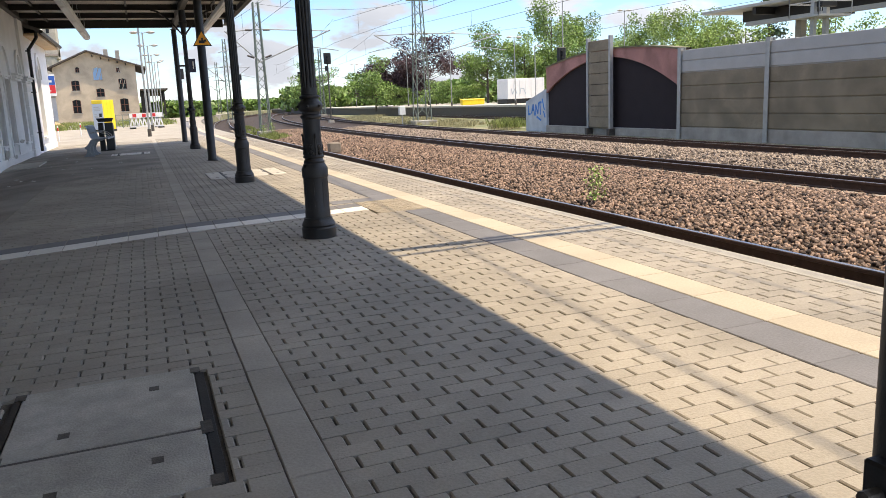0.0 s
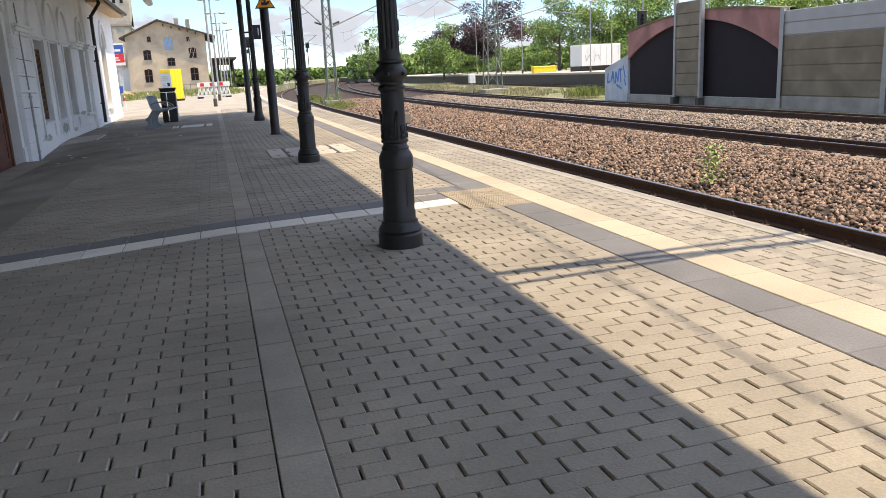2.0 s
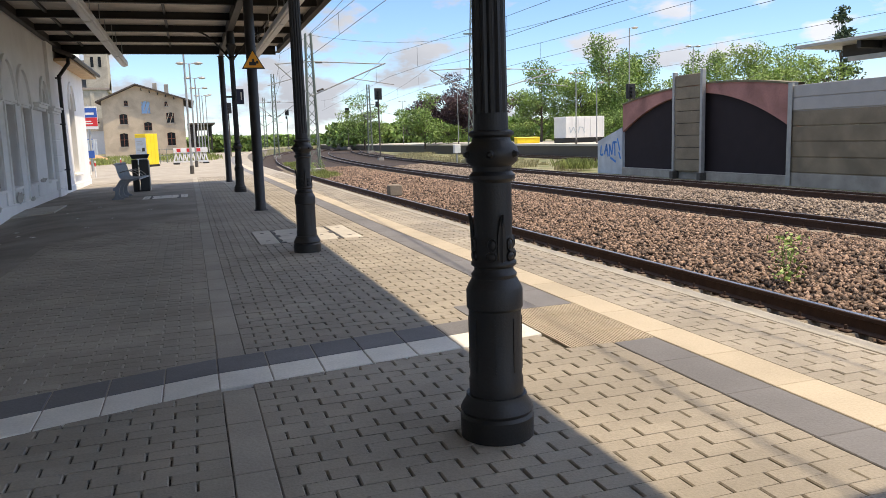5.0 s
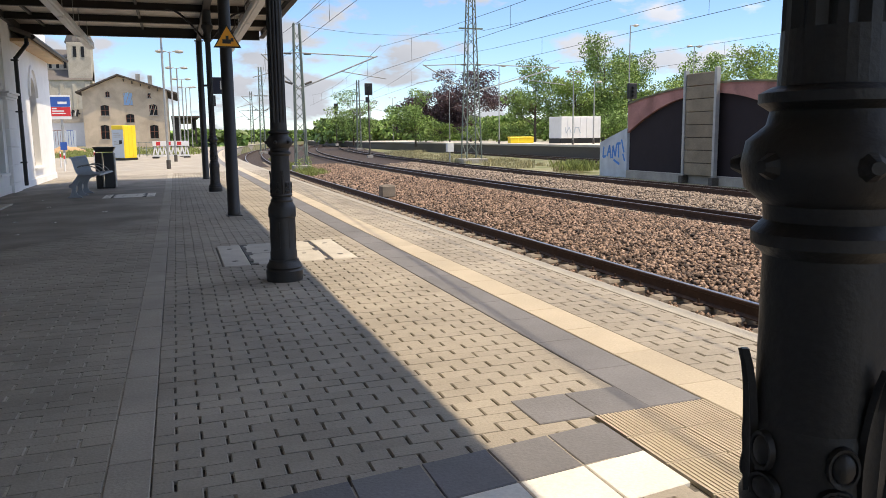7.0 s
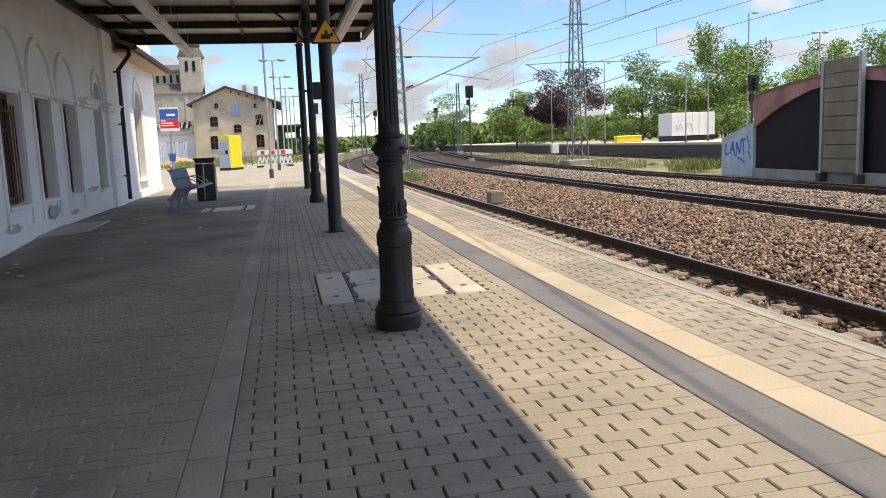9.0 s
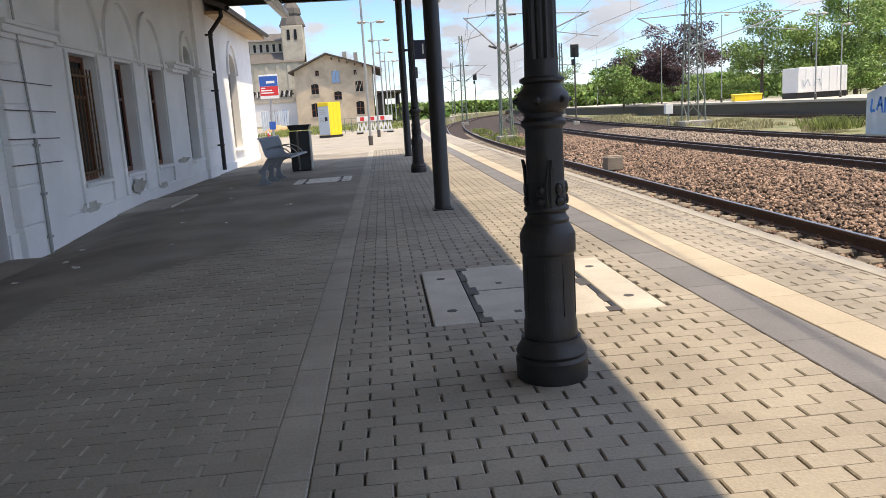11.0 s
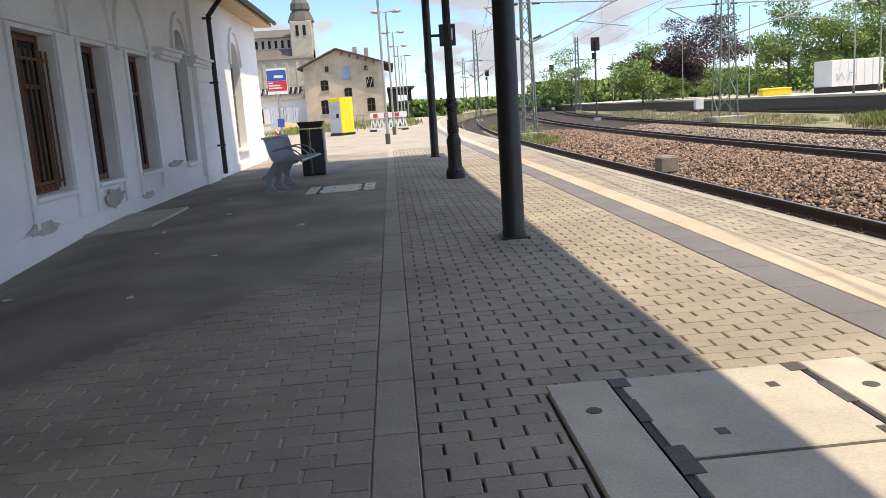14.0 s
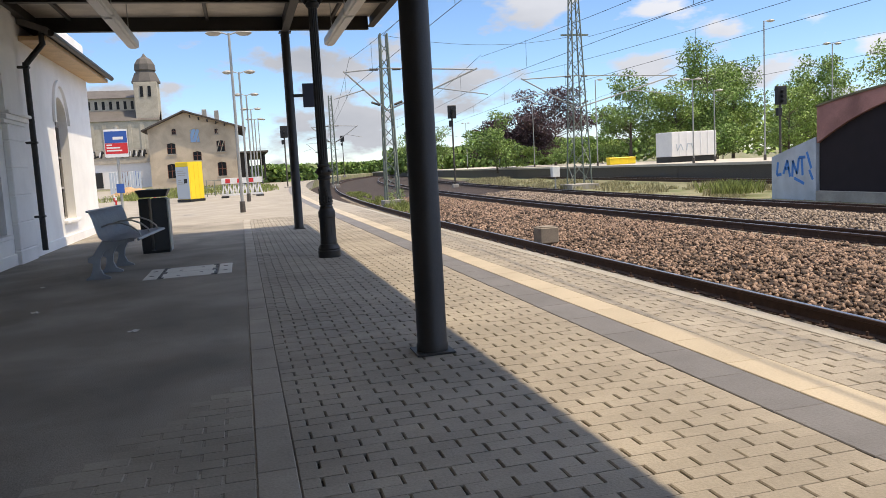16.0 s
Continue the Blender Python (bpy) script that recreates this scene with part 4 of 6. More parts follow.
for i in range(n + 1):
    y = 27.45 + (38.55 - 27.45) * i / n
    cur = [bm.verts.new((NX + d, y, z)) for d, z in ((0.12, z_at(y) + 0.1), (0.12, max(arc(y), 1.15) + 0.05), (0.3, max(arc(y), 1.15) + 0.05), (0.3, z_at(y) + 0.1))]
    if prev:
        for j in range(4):
            bm.faces.new((prev[j], cur[j], cur[(j + 1) % 4], prev[(j + 1) % 4]))
    prev = cur
bmesh.ops.recalc_face_normals(bm, faces=bm.faces[:])
part("infill", bm, M_MESHDARK, portal, "dark mesh infill")
part("kerb", box(NX - 0.06, NX + 0.3, 27.45, 38.55, z_at(33) - 0.4, z_at(33) + 0.22, 0.01), M_CONC, portal, "pale concrete kerb")

graf = empty("graffiti_wall", 0, 0, 0)
tagged(graf, "pale wing wall with blue graffiti at the end of the portal", "wall", kind="structure")
bm = bmesh.new()
out = [(38.6, z_at(39) - 0.4), (41.0, z_at(39) - 0.4), (41.0, 0.75), (40.2, 0.98), (38.6, 1.42)]
va = [bm.verts.new((NX, y, z)) for y, z in out]
vb = [bm.verts.new((NX + 0.35, y, z)) for y, z in out]
bm.faces.new(va), bm.faces.new(vb[::-1])
for i in range(5):
    bm.faces.new((va[i], vb[i], vb[(i + 1) % 5], va[(i + 1) % 5]))
bmesh.ops.recalc_face_normals(bm, faces=bm.faces[:])
part("wing_wall", bm, M_WHITEWASH, graf)
bm = bmesh.new()
stroke = [((39.75, 0.55), (39.8, 0.05)), ((39.8, 0.05), (39.62, 0.1)), ((39.55, 0.1), (39.4, 0.62)), ((39.4, 0.62), (39.3, 0.0)), ((39.5, 0.3), (39.33, 0.32)), ((39.22, 0.0), (39.2, 0.6)), ((39.2, 0.6), (39.05, 0.1)), ((39.05, 0.1), (38.98, 0.7)), ((38.98, 0.7), (38.75, 0.72)), ((38.88, 0.7), (38.85, 0.05)), ((38.7, 0.9), (38.55, 0.3)), ((38.62, 0.25), (38.5, -0.1)), ((39.15, -0.05), (38.8, -0.25))]
for (a, b), (c, d) in stroke:
    own = beam((NX - 0.004, 38.6 + (a - 38.4) * 1.5, b), (NX - 0.004, 38.6 + (c - 38.4) * 1.5, d), 0.004, 0.11)
    join(bm, own)
part("graffiti_strokes", bm, M_GRAFFITI, graf, "blue sprayed strokes")

nw = empty("noise_wall", 0, 0, 0)
tagged(nw, "noise wall of brown timber panels between steel posts", "noise wall", kind="structure")
posts = [27.38, 22.66, 17.8, 12.94, 8.08, 3.22, -1.64, -6.5, -11.36]
postbm = None
for py in posts:
    pb = bmesh.new()
    box(NX - 0.12, NX - 0.1, py - 0.1, py + 0.1, z_at(py) - 0.3, 2.72, 0, pb)
    box(NX + 0.1, NX + 0.12, py - 0.1, py + 0.1, z_at(py) - 0.3, 2.72, 0, pb)
    box(NX - 0.1, NX + 0.1, py - 0.01, py + 0.01, z_at(py) - 0.3, 2.72, 0, pb)
    part("post", pb, M_GALV, nw, "galvanised steel post")
for ya, yb in zip(posts[1:], posts):
    part("plinth_panel", box(NX - 0.05, NX + 0.07, ya + 0.02, yb - 0.02, z_at(ya) - 0.3, z_at(ya) + 0.33, 0.008), M_CONC, nw, "concrete plinth panel")
    z = z_at(ya) + 0.335
    k = 0
    while z < 2.45:
        top = k >= 4
        h = 0.53 if not top else 0.44
        pb = bmesh.new()
        box(NX - 0.05, NX + 0.06, ya + 0.02, yb - 0.02, z + 0.03, z + h - 0.002, 0.012, pb)
        box(NX - 0.02, NX + 0.05, ya + 0.02, yb - 0.02, z, z + 0.03, 0, pb)
        part("panel", pb, M_NOISE_GREY if top else M_NOISE, nw, "grey aluminium panel" if top else "")
        z += h
        k += 1
pn = empty("panel_bay", 0, 0, 0)
tagged(pn, "narrow bay of brown noise panels before the arch", "noise wall", kind="structure")
for py in (32.1, 34.0):
    part("post", box(NX - 0.30, NX - 0.12, py - 0.07, py + 0.07, z_at(py) - 0.2, 3.62, 0.01), M_GALV, pn, "galvanised steel post")
    part("post_foot", box(NX - 0.38, NX - 0.06, py - 0.12, py + 0.12, z_at(py) - 0.2, z_at(py) + 0.18, 0.02), M_STEEL, pn)
z, k = z_at(32) + 0.2, 0
while z < 3.2:
    part("panel", box(NX - 0.26, NX - 0.16, 32.18, 33.92, z + 0.01, z + 0.49, 0.015), M_NOISE, pn)
    z += 0.5
    k += 1


# ---- overhead line ----
def lattice_mast(x, y, base, height, w0, w1):
    m = empty("lattice_mast", x, y, base)
    tagged(m, "green-grey steel lattice mast of the overhead line", "mast", "overhead line masts")
    part("footing", box(-w0 * 0.8, w0 * 0.8, -w0 * 0.8, w0 * 0.8, -0.5, 0.12, 0.02), M_CONC, m, "concrete footing")

    def corner(i, z):
        w = w0 + (w1 - w0) * z / height
        return Vector(((-1, 1, 1, -1)[i] * w / 2, (-1, -1, 1, 1)[i] * w / 2, z))

    for i in range(4):
        part("leg", beam(corner(i, 0.1), corner(i, height), 0.07, 0.07), M_MAST, m)
    br = bmesh.new()
    z, k = 0.15, 0
    while z < height - 0.6:
        w = w0 + (w1 - w0) * z / height
        dz = max(0.55, w * 1.05)
        for i in range(4):
            a, b = (i, (i + 1) % 4) if k % 2 else ((i + 1) % 4, i)
            beam(corner(a, z), corner(b, min(z + dz, height)), 0.035, 0.035, br)
        z += dz
        k += 1
    part("bracing", br, M_MAST, m, "zigzag bracing")
    return m


def cantilever(mast, side, z, reach):
    a = bmesh.new()
    rod((0, 0, z + 1.5), (side * reach * 0.97, 0, z + 1.35), 0.034, seg=6, bm=a)
    rod((0, 0, z - 0.5), (side * reach, 0, z + 1.40), 0.042, seg=6, bm=a)
    rod((side * reach * 0.55, 0, z + 0.5), (side * (reach + 0.5), 0, z + 0.12), 0.026, seg=6, bm=a)
    part("cantilever_arm", a, M_GALV, mast, "galvanised cantilever arm")
    for q, zz in ((0.35, z + 1.47), (0.35, z - 0.2)):
        part("insulator", rod((side * q, 0, zz - 0.03), (side * (q + 0.4), 0, zz + (0.12 if zz < z else -0.02)), 0.055, seg=8), M_STEEL, mast)


m1 = lattice_mast(6.986, 52.0, -0.55 + rise(52), 8.0, 0.62, 0.32)
cantilever(m1, -1, 4.9, 2.0)
cantilever(m1, 1, 4.9, 4.6)
m0 = lattice_mast(6.48, 5.75, -0.75, 8.0, 0.62, 0.32)
cantilever(m0, -1, 5.3, 3.0)
m2 = lattice_mast(20.451, 60.0, -0.65 + rise(60), 14.0, 1.15, 0.3)
cantilever(m2, -1, 5.3, 3.6)
cantilever(m2, 1, 5.3, 7.0)
part("cross_arm", box(-0.9, 0.9, -0.05, 0.05, 9.2, 9.3), M_MAST, m2)
for x, y, h in ((9.851, 100.0, 9.7), (23.985, 112.0, 9.2), (13.289, 150.0, 9.7)):
    mm = lattice_mast(x + bend(y) * 0.0, y, -0.6 + rise(y), h, 0.55, 0.3)
    cantilever(mm, -1, 5.0, 2.2)
    cantilever(mm, 1, 5.0, 2.8)


def wire(pts, r, name, label, drop=0.0):
    return tagged(part(name, sweep(pts, r, 5), M_WIRE), label, "wire", "overhead wires")


def span(x0, y0, z0, x1, y1, z1, sag, n=10):
    return [(x0 + (x1 - x0) * i / n, y0 + (y1 - y0) * i / n, z0 + (z1 - z0) * i / n - sag * 4 * (i / n) * (1 - i / n)) for i in range(n + 1)]


CW = 4.95
for xc, ymast in ((5.171, 52), (11.665, 52), (16.631, 60), (27.041, 60)):
    for y0, y1 in ((ymast - 62, ymast), (ymast, ymast + 55)):
        xa, xb = xc + bend(max(y0, 0)), xc + bend(y1)
        za, zb = CW + rise(max(y0, 0)) + (0.15 if xc > 20 else 0), CW + rise(y1)
        wire(span(xa, y0, za, xb, y1, zb, 0.0, 3), 0.009, "contact_wire", "dark contact wire over the track")
        wire(span(xa, y0, za + 1.45, xb, y1, zb + 1.35, 0.75), 0.009, "catenary_wire", "sagging carrier wire over the track")
        for i in (1, 3, 5, 7, 9):
            s = i / 10
            yy2 = y0 + (y1 - y0) * s
            xx2 = xa + (xb - xa) * s
            zc = za + (zb - za) * s
            dr = rod((xx2, yy2, zc), (xx2, yy2, zc + 1.4 - 0.75 * 4 * s * (1 - s)), 0.007, seg=4, cap=False)
            tagged(part("dropper_wire", dr, M_WIRE), "thin dropper wire between carrier and contact wire", "wire", "dropper wires")
wire(span(20.451, 60, 13.1, 12.716, -8, 13.3, 1.3), 0.012, "feeder_wire", "high feeder wire from mast to mast")
wire(span(21.311, 60, 8.5, 22.648, -8, 8.7, 0.9), 0.012, "feeder_wire", "feeder wire from mast to mast")
wire(span(6.986, 52, 7.4, 20.451, 60, 8.6, 0.5), 0.01, "feeder_wire", "cross wire between two masts")
wire(span(6.986, 52, 7.4, 3.93, -8, 7.8, 0.9), 0.012, "feeder_wire", "high feeder wire along the platform")


def signal(x, y, base, h, s=1.0):
    g = empty("railway_signal", x, y, base)
    tagged(g, "black light signal with white-edged back plate on a dark post", "signal", "railway signals")
    part("post", rod((0, 0, 0), (0, 0, h), 0.07 * s, seg=10), M_STEEL, g)
    part("foot", box(-0.25, 0.25, -0.25, 0.25, -0.3, 0.1, 0.02), M_CONC, g)
    hd = part("signal_head", box(-0.34 * s, 0.34 * s, -0.16, 0.05, h - 0.2, h + 0.85 * s, 0.03), M_BLACK, g)
    for zz in (0.1, 0.38, 0.66):
        part("hood", rod((0, -0.14, h - 0.1 + zz * s), (0, -0.36, h - 0.12 + zz * s), 0.1 * s, seg=10), M_BLACK, hd)
    part("lower_head", box(-0.28 * s, 0.05, -0.14, 0.05, h - 0.85 * s, h - 0.35, 0.03), M_BLACK, g)
    return g


signal(16.775, 76.0, -0.65 + rise(76), 5.6)
signal(27.327, 50.0, 0.4, 3.1, 0.9)
signal(24.462, 130.0, 0.0, 5.5)
signal(17.3, 150.0, 0.2, 6.0)
signal(3.261, 74.0, rise(74), 3.9, 0.8)

# relay box, stone block, point box beside the track
rb = empty("relay_box", 18.541, 59.3, -0.62 + rise(59))
tagged(rb, "small pale relay box on a post beside the mast", "box")
part("post", rod((0, 0, -0.2), (0, 0, 0.7), 0.05), M_GALV, rb)
part("cabinet", box(-0.24, 0.24, -0.18, 0.18, 0.62, 1.25, 0.02), M_WHITE_METAL, rb)
sb = empty("cable_pit", 6.556, 31.3, -0.74)
tagged(sb, "square concrete cable pit standing in the ballast", "pit")
part("pit_wall", box(-0.22, 0.22, -0.22, 0.22, 0, 0.36, 0.02), M_SLEEPER, sb)
part("lid", box(-0.18, 0.18, -0.18, 0.18, 0.362, 0.38, 0.01), M_SLEEPER, sb)

# ---- second platform and things on it ----
P2 = 28.76


def p2z(y):
    return 0.36


bm = bmesh.new()
prev = None
for i in range(20):
    y = 38.6 + 8.0 * i
    cur = [bm.verts.new(p) for p in ((P2, y, p2z(y) - 0.16), (P2, y, p2z(y)), (P2 + 11.0, y, p2z(y)), (P2 + 11.0, y, p2z(y) - 0.16))]
    if prev:
        for j in range(4):
            bm.faces.new((prev[j], prev[(j + 1) % 4], cur[(j + 1) % 4], cur[j]))
    prev = cur
bmesh.ops.recalc_face_normals(bm, faces=bm.faces[:])
p2 = part("platform_second", bm, mat("pale_platform", (0.50, 0.46, 0.39), 0.85, 0.12, 0.6, 20, 0.2))
tagged(p2, "pale paved second platform beyond the tracks", "platform", kind="structure")
fb = bmesh.new()
for i in range(19):
    y = 38.6 + 8.0 * i
    box(P2 + 0.15, P2 + 0.5, y, y + 7.98, -1.0, p2z(y) - 0.13, 0, fb)
# shade under the platform edge is put in as the dark steel colour
f2 = part("platform_second_face", fb, M_STEEL)
tagged(f2, "face of the second platform, coloured dark for the shade under its edge", "platform", kind="structure")


def waste_container(x, y):
    c = empty("grit_container", x, y, p2z(y))
    tagged(c, "yellow plastic grit container with a sloping lid", "container", "grit containers")
    bm = bmesh.new()
    box(-0.42, 0.42, -0.35, 0.35, 0, 0.5, 0.03, bm)
    part("tub", bm, M_YELLOW, c)
    bm = box(-0.46, 0.46, -0.39, 0.39, 0.50, 0.62, 0.03)
    for v in bm.verts:
        if v.co.z > 0.55 and v.co.y < 0:
            v.co.z -= 0.04
    part("lid", bm, M_YELLOW, c)
    return c


gc = waste_container(30.861, 76.0)
copy_thing(gc, pose(31.701, 76.1, p2z(76.1)))
copy_thing(gc, pose(32.542, 76.2, p2z(76.2)))
ct = empty("site_container", 34.203, 70.0, p2z(70))
ct.scale = (1.0, 1.0, 0.88)
tagged(ct, "white site container with grey graffiti on a dark skid", "container")
part("skid", box(-2.0, 2.0, -1.1, 1.1, 0.0, 0.5, 0.03), M_BLACK, ct, "dark skid frame")
part("body", box(-1.95, 1.95, -1.2, 1.2, 0.5, 2.65, 0.03), M_WHITE, ct)
for i in range(7):
    part("rib", box(-1.95 + 0.62 * i, -1.9 + 0.62 * i, -1.23, -1.2, 0.55, 2.6), M_WHITE, ct)
gs = bmesh.new()
for (a, b), (c, d) in (((-1.6, 1.6), (-1.5, 1.0)), ((-1.5, 1.0), (-1.2, 1.6)), ((-1.2, 1.6), (-1.0, 1.0)), ((-0.6, 1.6), (-0.7, 1.0)), ((-0.6, 1.6), (-0.2, 1.5)), ((-0.3, 1.6), (-0.1, 1.0))):
    beam((a, -1.236, b), (c, -1.236, d), 0.004, 0.08, gs)
part("graffiti_strokes", gs, M_BLUEGREY, ct, "grey sprayed strokes")


def lamp_post(x, y, z, h, double=True):
    p = empty("street_lamp", x, y, z)
    tagged(p, "slim galvanised lamp post with flat double heads" if double else "slim galvanised lamp post with one head", "lamp post", "lamp posts")
    part("base_sleeve", rod((0, 0, 0), (0, 0, 0.35), 0.085, seg=12), M_STEEL, p)
    part("pole", rod((0, 0, 0.3), (0, 0, h), 0.05, 0.038, seg=12), M_GALV, p)
    for s in ((-1, 1) if double else (1,)):
        part("arm", rod((0, 0, h - 0.05), (s * 0.32, 0, h + 0.06), 0.02, seg=8), M_GALV, p)
        hd = turned([(0.03, 0.10), (0.2, 0.05), (0.25, 0.0), (0.15, -0.06), (0.03, -0.08)][::-1], 16)
        bmesh.ops.transform(hd, verts=hd.verts, matrix=Matrix.Translation((s * 0.45, 0, h)))
        smooth(part("lamp_head", hd, M_GALV, p), 40)
    return p


for x, y, h in ((-0.071, 40.0, 5.5), (0.206, 49.5, 5.5), (0.559, 59.3, 5.5), (0.922, 69.3, 5.5), (1.323, 79.5, 5.5)):
    lamp_post(x, y, deck(x, y), h)
lamp_post(1.924, 92, deck(0, 92), 6.3, False)
for x, y, h, d in ((30.3, 56, 8.0, False), (38.5, 60, 7.2, True), (28.6, 61, 5.2, True), (28.4, 75, 6.8, False), (31.5, 63, 4.6, False), (30.5, 95, 6.5, True), (31.5, 110, 6.5, True), (32.5, 128, 6.5, True), (33.0, 145, 6.5, False)):
    lamp_post(x * 1.017 + 0.1, y, p2z(y), h + 0.3, d)

# canopy of the second platform
c2 = empty("platform_roof", 0, 0, 0)
tagged(c2, "flat platform roof of the second platform on steel posts", "canopy")
rb2 = bmesh.new()
box(29.333, 36.495, -6, 37.8, 5.05, 5.22, 0.02, rb2)
part("roof_slab", rb2, M_NOISE_GREY, c2, "pale grey roof edge")
part("soffit_beam", box(30.765, 31.243, -6, 36.2, 4.5, 5.05), M_BEAM, c2)
part("lower_beam", box(29.906, 30.288, -6, 35.0, 4.2, 4.4), M_NOISE_GREY, c2)
for y in (34, 24, 14, 4):
    part("post", box(32.484, 32.866, y - 0.2, y + 0.2, -0.3, 5.05), M_CONC, c2)
    part("cross_beam", box(29.524, 36.304, y - 0.12, y + 0.12, 4.7, 5.04), M_BEAM, c2)
p2b = part("platform_second_near", box(P2, P2 + 8.5, -10, 38.55, -0.9, 0.3), M_CONC)
tagged(p2b, "second platform behind the noise wall", "platform", kind="structure")
sgb = empty("signal_bridge", 27.136, 27.5, -0.05)
tagged(sgb, "grey steel signal stand with railing behind the wall", "signal")
for dx in (-0.35, 0.35):
    part("post", box(dx - 0.09, dx + 0.09, -0.1, 0.1, -0.5, 5.6), M_GALV, sgb)
part("platform_grate", box(-0.9, 0.9, -0.8, 0.8, 3.9, 3.98), M_GALV, sgb)
rl = bmesh.new()
for a, b in (((-0.9, -0.8), (0.9, -0.8)), ((-0.9, 0.8), (0.9, 0.8)), ((-0.9, -0.8), (-0.9, 0.8))):
    for z in (4.5, 5.0):
        rod((*a, z), (*b, z), 0.025, seg=6, bm=rl)
    for e in (a, b):
        rod((*e, 3.95), (*e, 5.0), 0.025, seg=6, bm=rl)
part("railing", rl, M_GALV, sgb)
part("signal_head", box(-0.45, 0.45, -0.5, -0.2, 4.3, 5.9, 0.04), M_BLACK, sgb, "black signal head")


# ---- trees ----
def tree(x, y, base, h, spread, leaf, label, seed, n_leaf=2600, size=0.16, conifer=False, name="tree"):
    rng = np.random.default_rng(seed)
    t = empty(name, x, y, base)
    tagged(t, label, "tree", "trees behind the station")
    tr = bmesh.new()
    rod((0, 0, -0.3), (0.1, 0.05, h * 0.55), 0.035 * h * 0.6, 0.012 * h * 0.6, 8, tr)
    rod((0.1, 0.05, h * 0.54), (0.05, 0.0, h * 0.92), 0.012 * h * 0.6, 0.02, 6, tr)
    tips = []
    nl = 20 if not conifer else 46
    for i in range(nl):
        a = rng.uniform(0, 2 * math.pi)
        zz = h * rng.uniform(0.08, 0.9)
        u = zz / h
        if conifer:
            rr = spread * (1.05 - u) * rng.uniform(0.8, 1.0)
            end_ = Vector((math.cos(a) * rr, math.sin(a) * rr, zz + 0.02 * h))
        else:
            rr = spread * (0.35 + 0.65 * math.sin(math.pi * min(1, u * 0.95))) * rng.uniform(0.55, 1.0)
            end_ = Vector((math.cos(a) * rr, math.sin(a) * rr, min(h, zz + rng.uniform(0.03, 0.16) * h)))
        rod((0.07, 0.03, zz * 0.82), end_, 0.012 * h * 0.4, 0.012, 5, tr)
        tips.append(end_)
        if not conifer:
            tips.append(end_ * 0.65 + Vector((0, 0, h * 0.2)))
    tips.append(Vector((0, 0, h * 0.96)))
    part("trunk", tr, M_BARK, t)
    tips = np.array([tuple(p) for p in tips])
    pick = rng.integers(0, len(tips), n_leaf)
    sp = np.array([0.30 * spread, 0.30 * spread, 0.10 * h if not conifer else 0.035 * h])
    rad = rng.normal(size=(n_leaf, 3))
    rad /= np.linalg.norm(rad, axis=1, keepdims=True)
    cen = tips[pick] + rad * rng.uniform(0.2, 1.0, (n_leaf, 1)) ** 0.6 * sp
    if conifer:
        u_ = rng.uniform(0.15, 1.0, n_leaf)
        cen[:, :2] *= u_[:, None]
        cen[:, 2] += (1 - u_) * 0.05 * h
    cen[:, 2] = np.maximum(cen[:, 2], 0.06 * h)
    nrm = rng.normal(size=(n_leaf, 3)) + np.array([0, 0, 0.7])
    nrm /= np.linalg.norm(nrm, axis=1, keepdims=True)
    tan = np.cross(nrm, rng.normal(size=(n_leaf, 3)))
    tan /= np.linalg.norm(tan, axis=1, keepdims=True)
    bit = np.cross(nrm, tan)
    s = size * rng.uniform(0.6, 1.4, (n_leaf, 1))
    P = np.stack([cen - tan * s, cen - bit * s * 0.55, cen + tan * s, cen + bit * s * 0.55], 1).reshape(-1, 3)
    idx = np.arange(n_leaf * 4).reshape(-1, 4)
    raw("crown", P.tolist(), idx.tolist(), leaf, t, "")
    return t


spec_ = [
    (26.9, 97, 6.0, 3.2, M_LEAF, "round green tree beside the far platform"), (24.0, 118, 7.0, 4.0, M_LEAF, "round green tree beside the far platform"),
    (35.0, 100, 8.0, 5.2, M_LEAF_PURPLE, "dark purple-leaved tree with a broad crown"), (31.0, 106, 6.0, 4.0, M_LEAF_PURPLE, "dark purple-leaved tree with a broad crown"),
    (37.2, 86, 8.6, 3.2, M_LEAF, "tall feathery green tree"), (41.0, 84, 7.5, 3.4, M_LEAF_BRIGHT, "light green deciduous tree"),
    (44.5, 84, 10.6, 3.4, M_LEAF, "tall feathery green tree"), (48.0, 88, 9.0, 3.6, M_LEAF_BRIGHT, "light green deciduous tree"),
    (51.5, 90, 9.6, 3.2, M_LEAF, "tall feathery green tree"), (46.0, 74, 5.5, 3.2, M_LEAF_BRIGHT, "light green bushy tree"),
    (54.5, 82, 9.0, 3.4, M_LEAF, "tall feathery green tree"), (60.0, 86, 9.4, 3.8, M_LEAF_BRIGHT, "light green deciduous tree"),
    (44.0, 60, 7.0, 3.0, M_LEAF_BRIGHT, "light green tree behind the noise wall"), (43.0, 55, 6.0, 3.2, M_LEAF_BRIGHT, "light green tree behind the noise wall"),
    (42.5, 50, 5.4, 3.0, M_LEAF_BRIGHT, "light green tree behind the noise wall"), (45.0, 44, 5.6, 3.2, M_LEAF_BRIGHT, "light green tree behind the noise wall"),
    (46.0, 37, 5.4, 3.2, M_LEAF_BRIGHT, "light green tree behind the noise wall"), (47.0, 30, 5.2, 3.2, M_LEAF_BRIGHT, "light green tree behind the noise wall"),
    (48.0, 62, 7.2, 2.8, M_LEAF, "green tree behind the noise wall"), (47.0, 23, 5.2, 3.2, M_LEAF_BRIGHT, "light green tree behind the noise wall"),
]
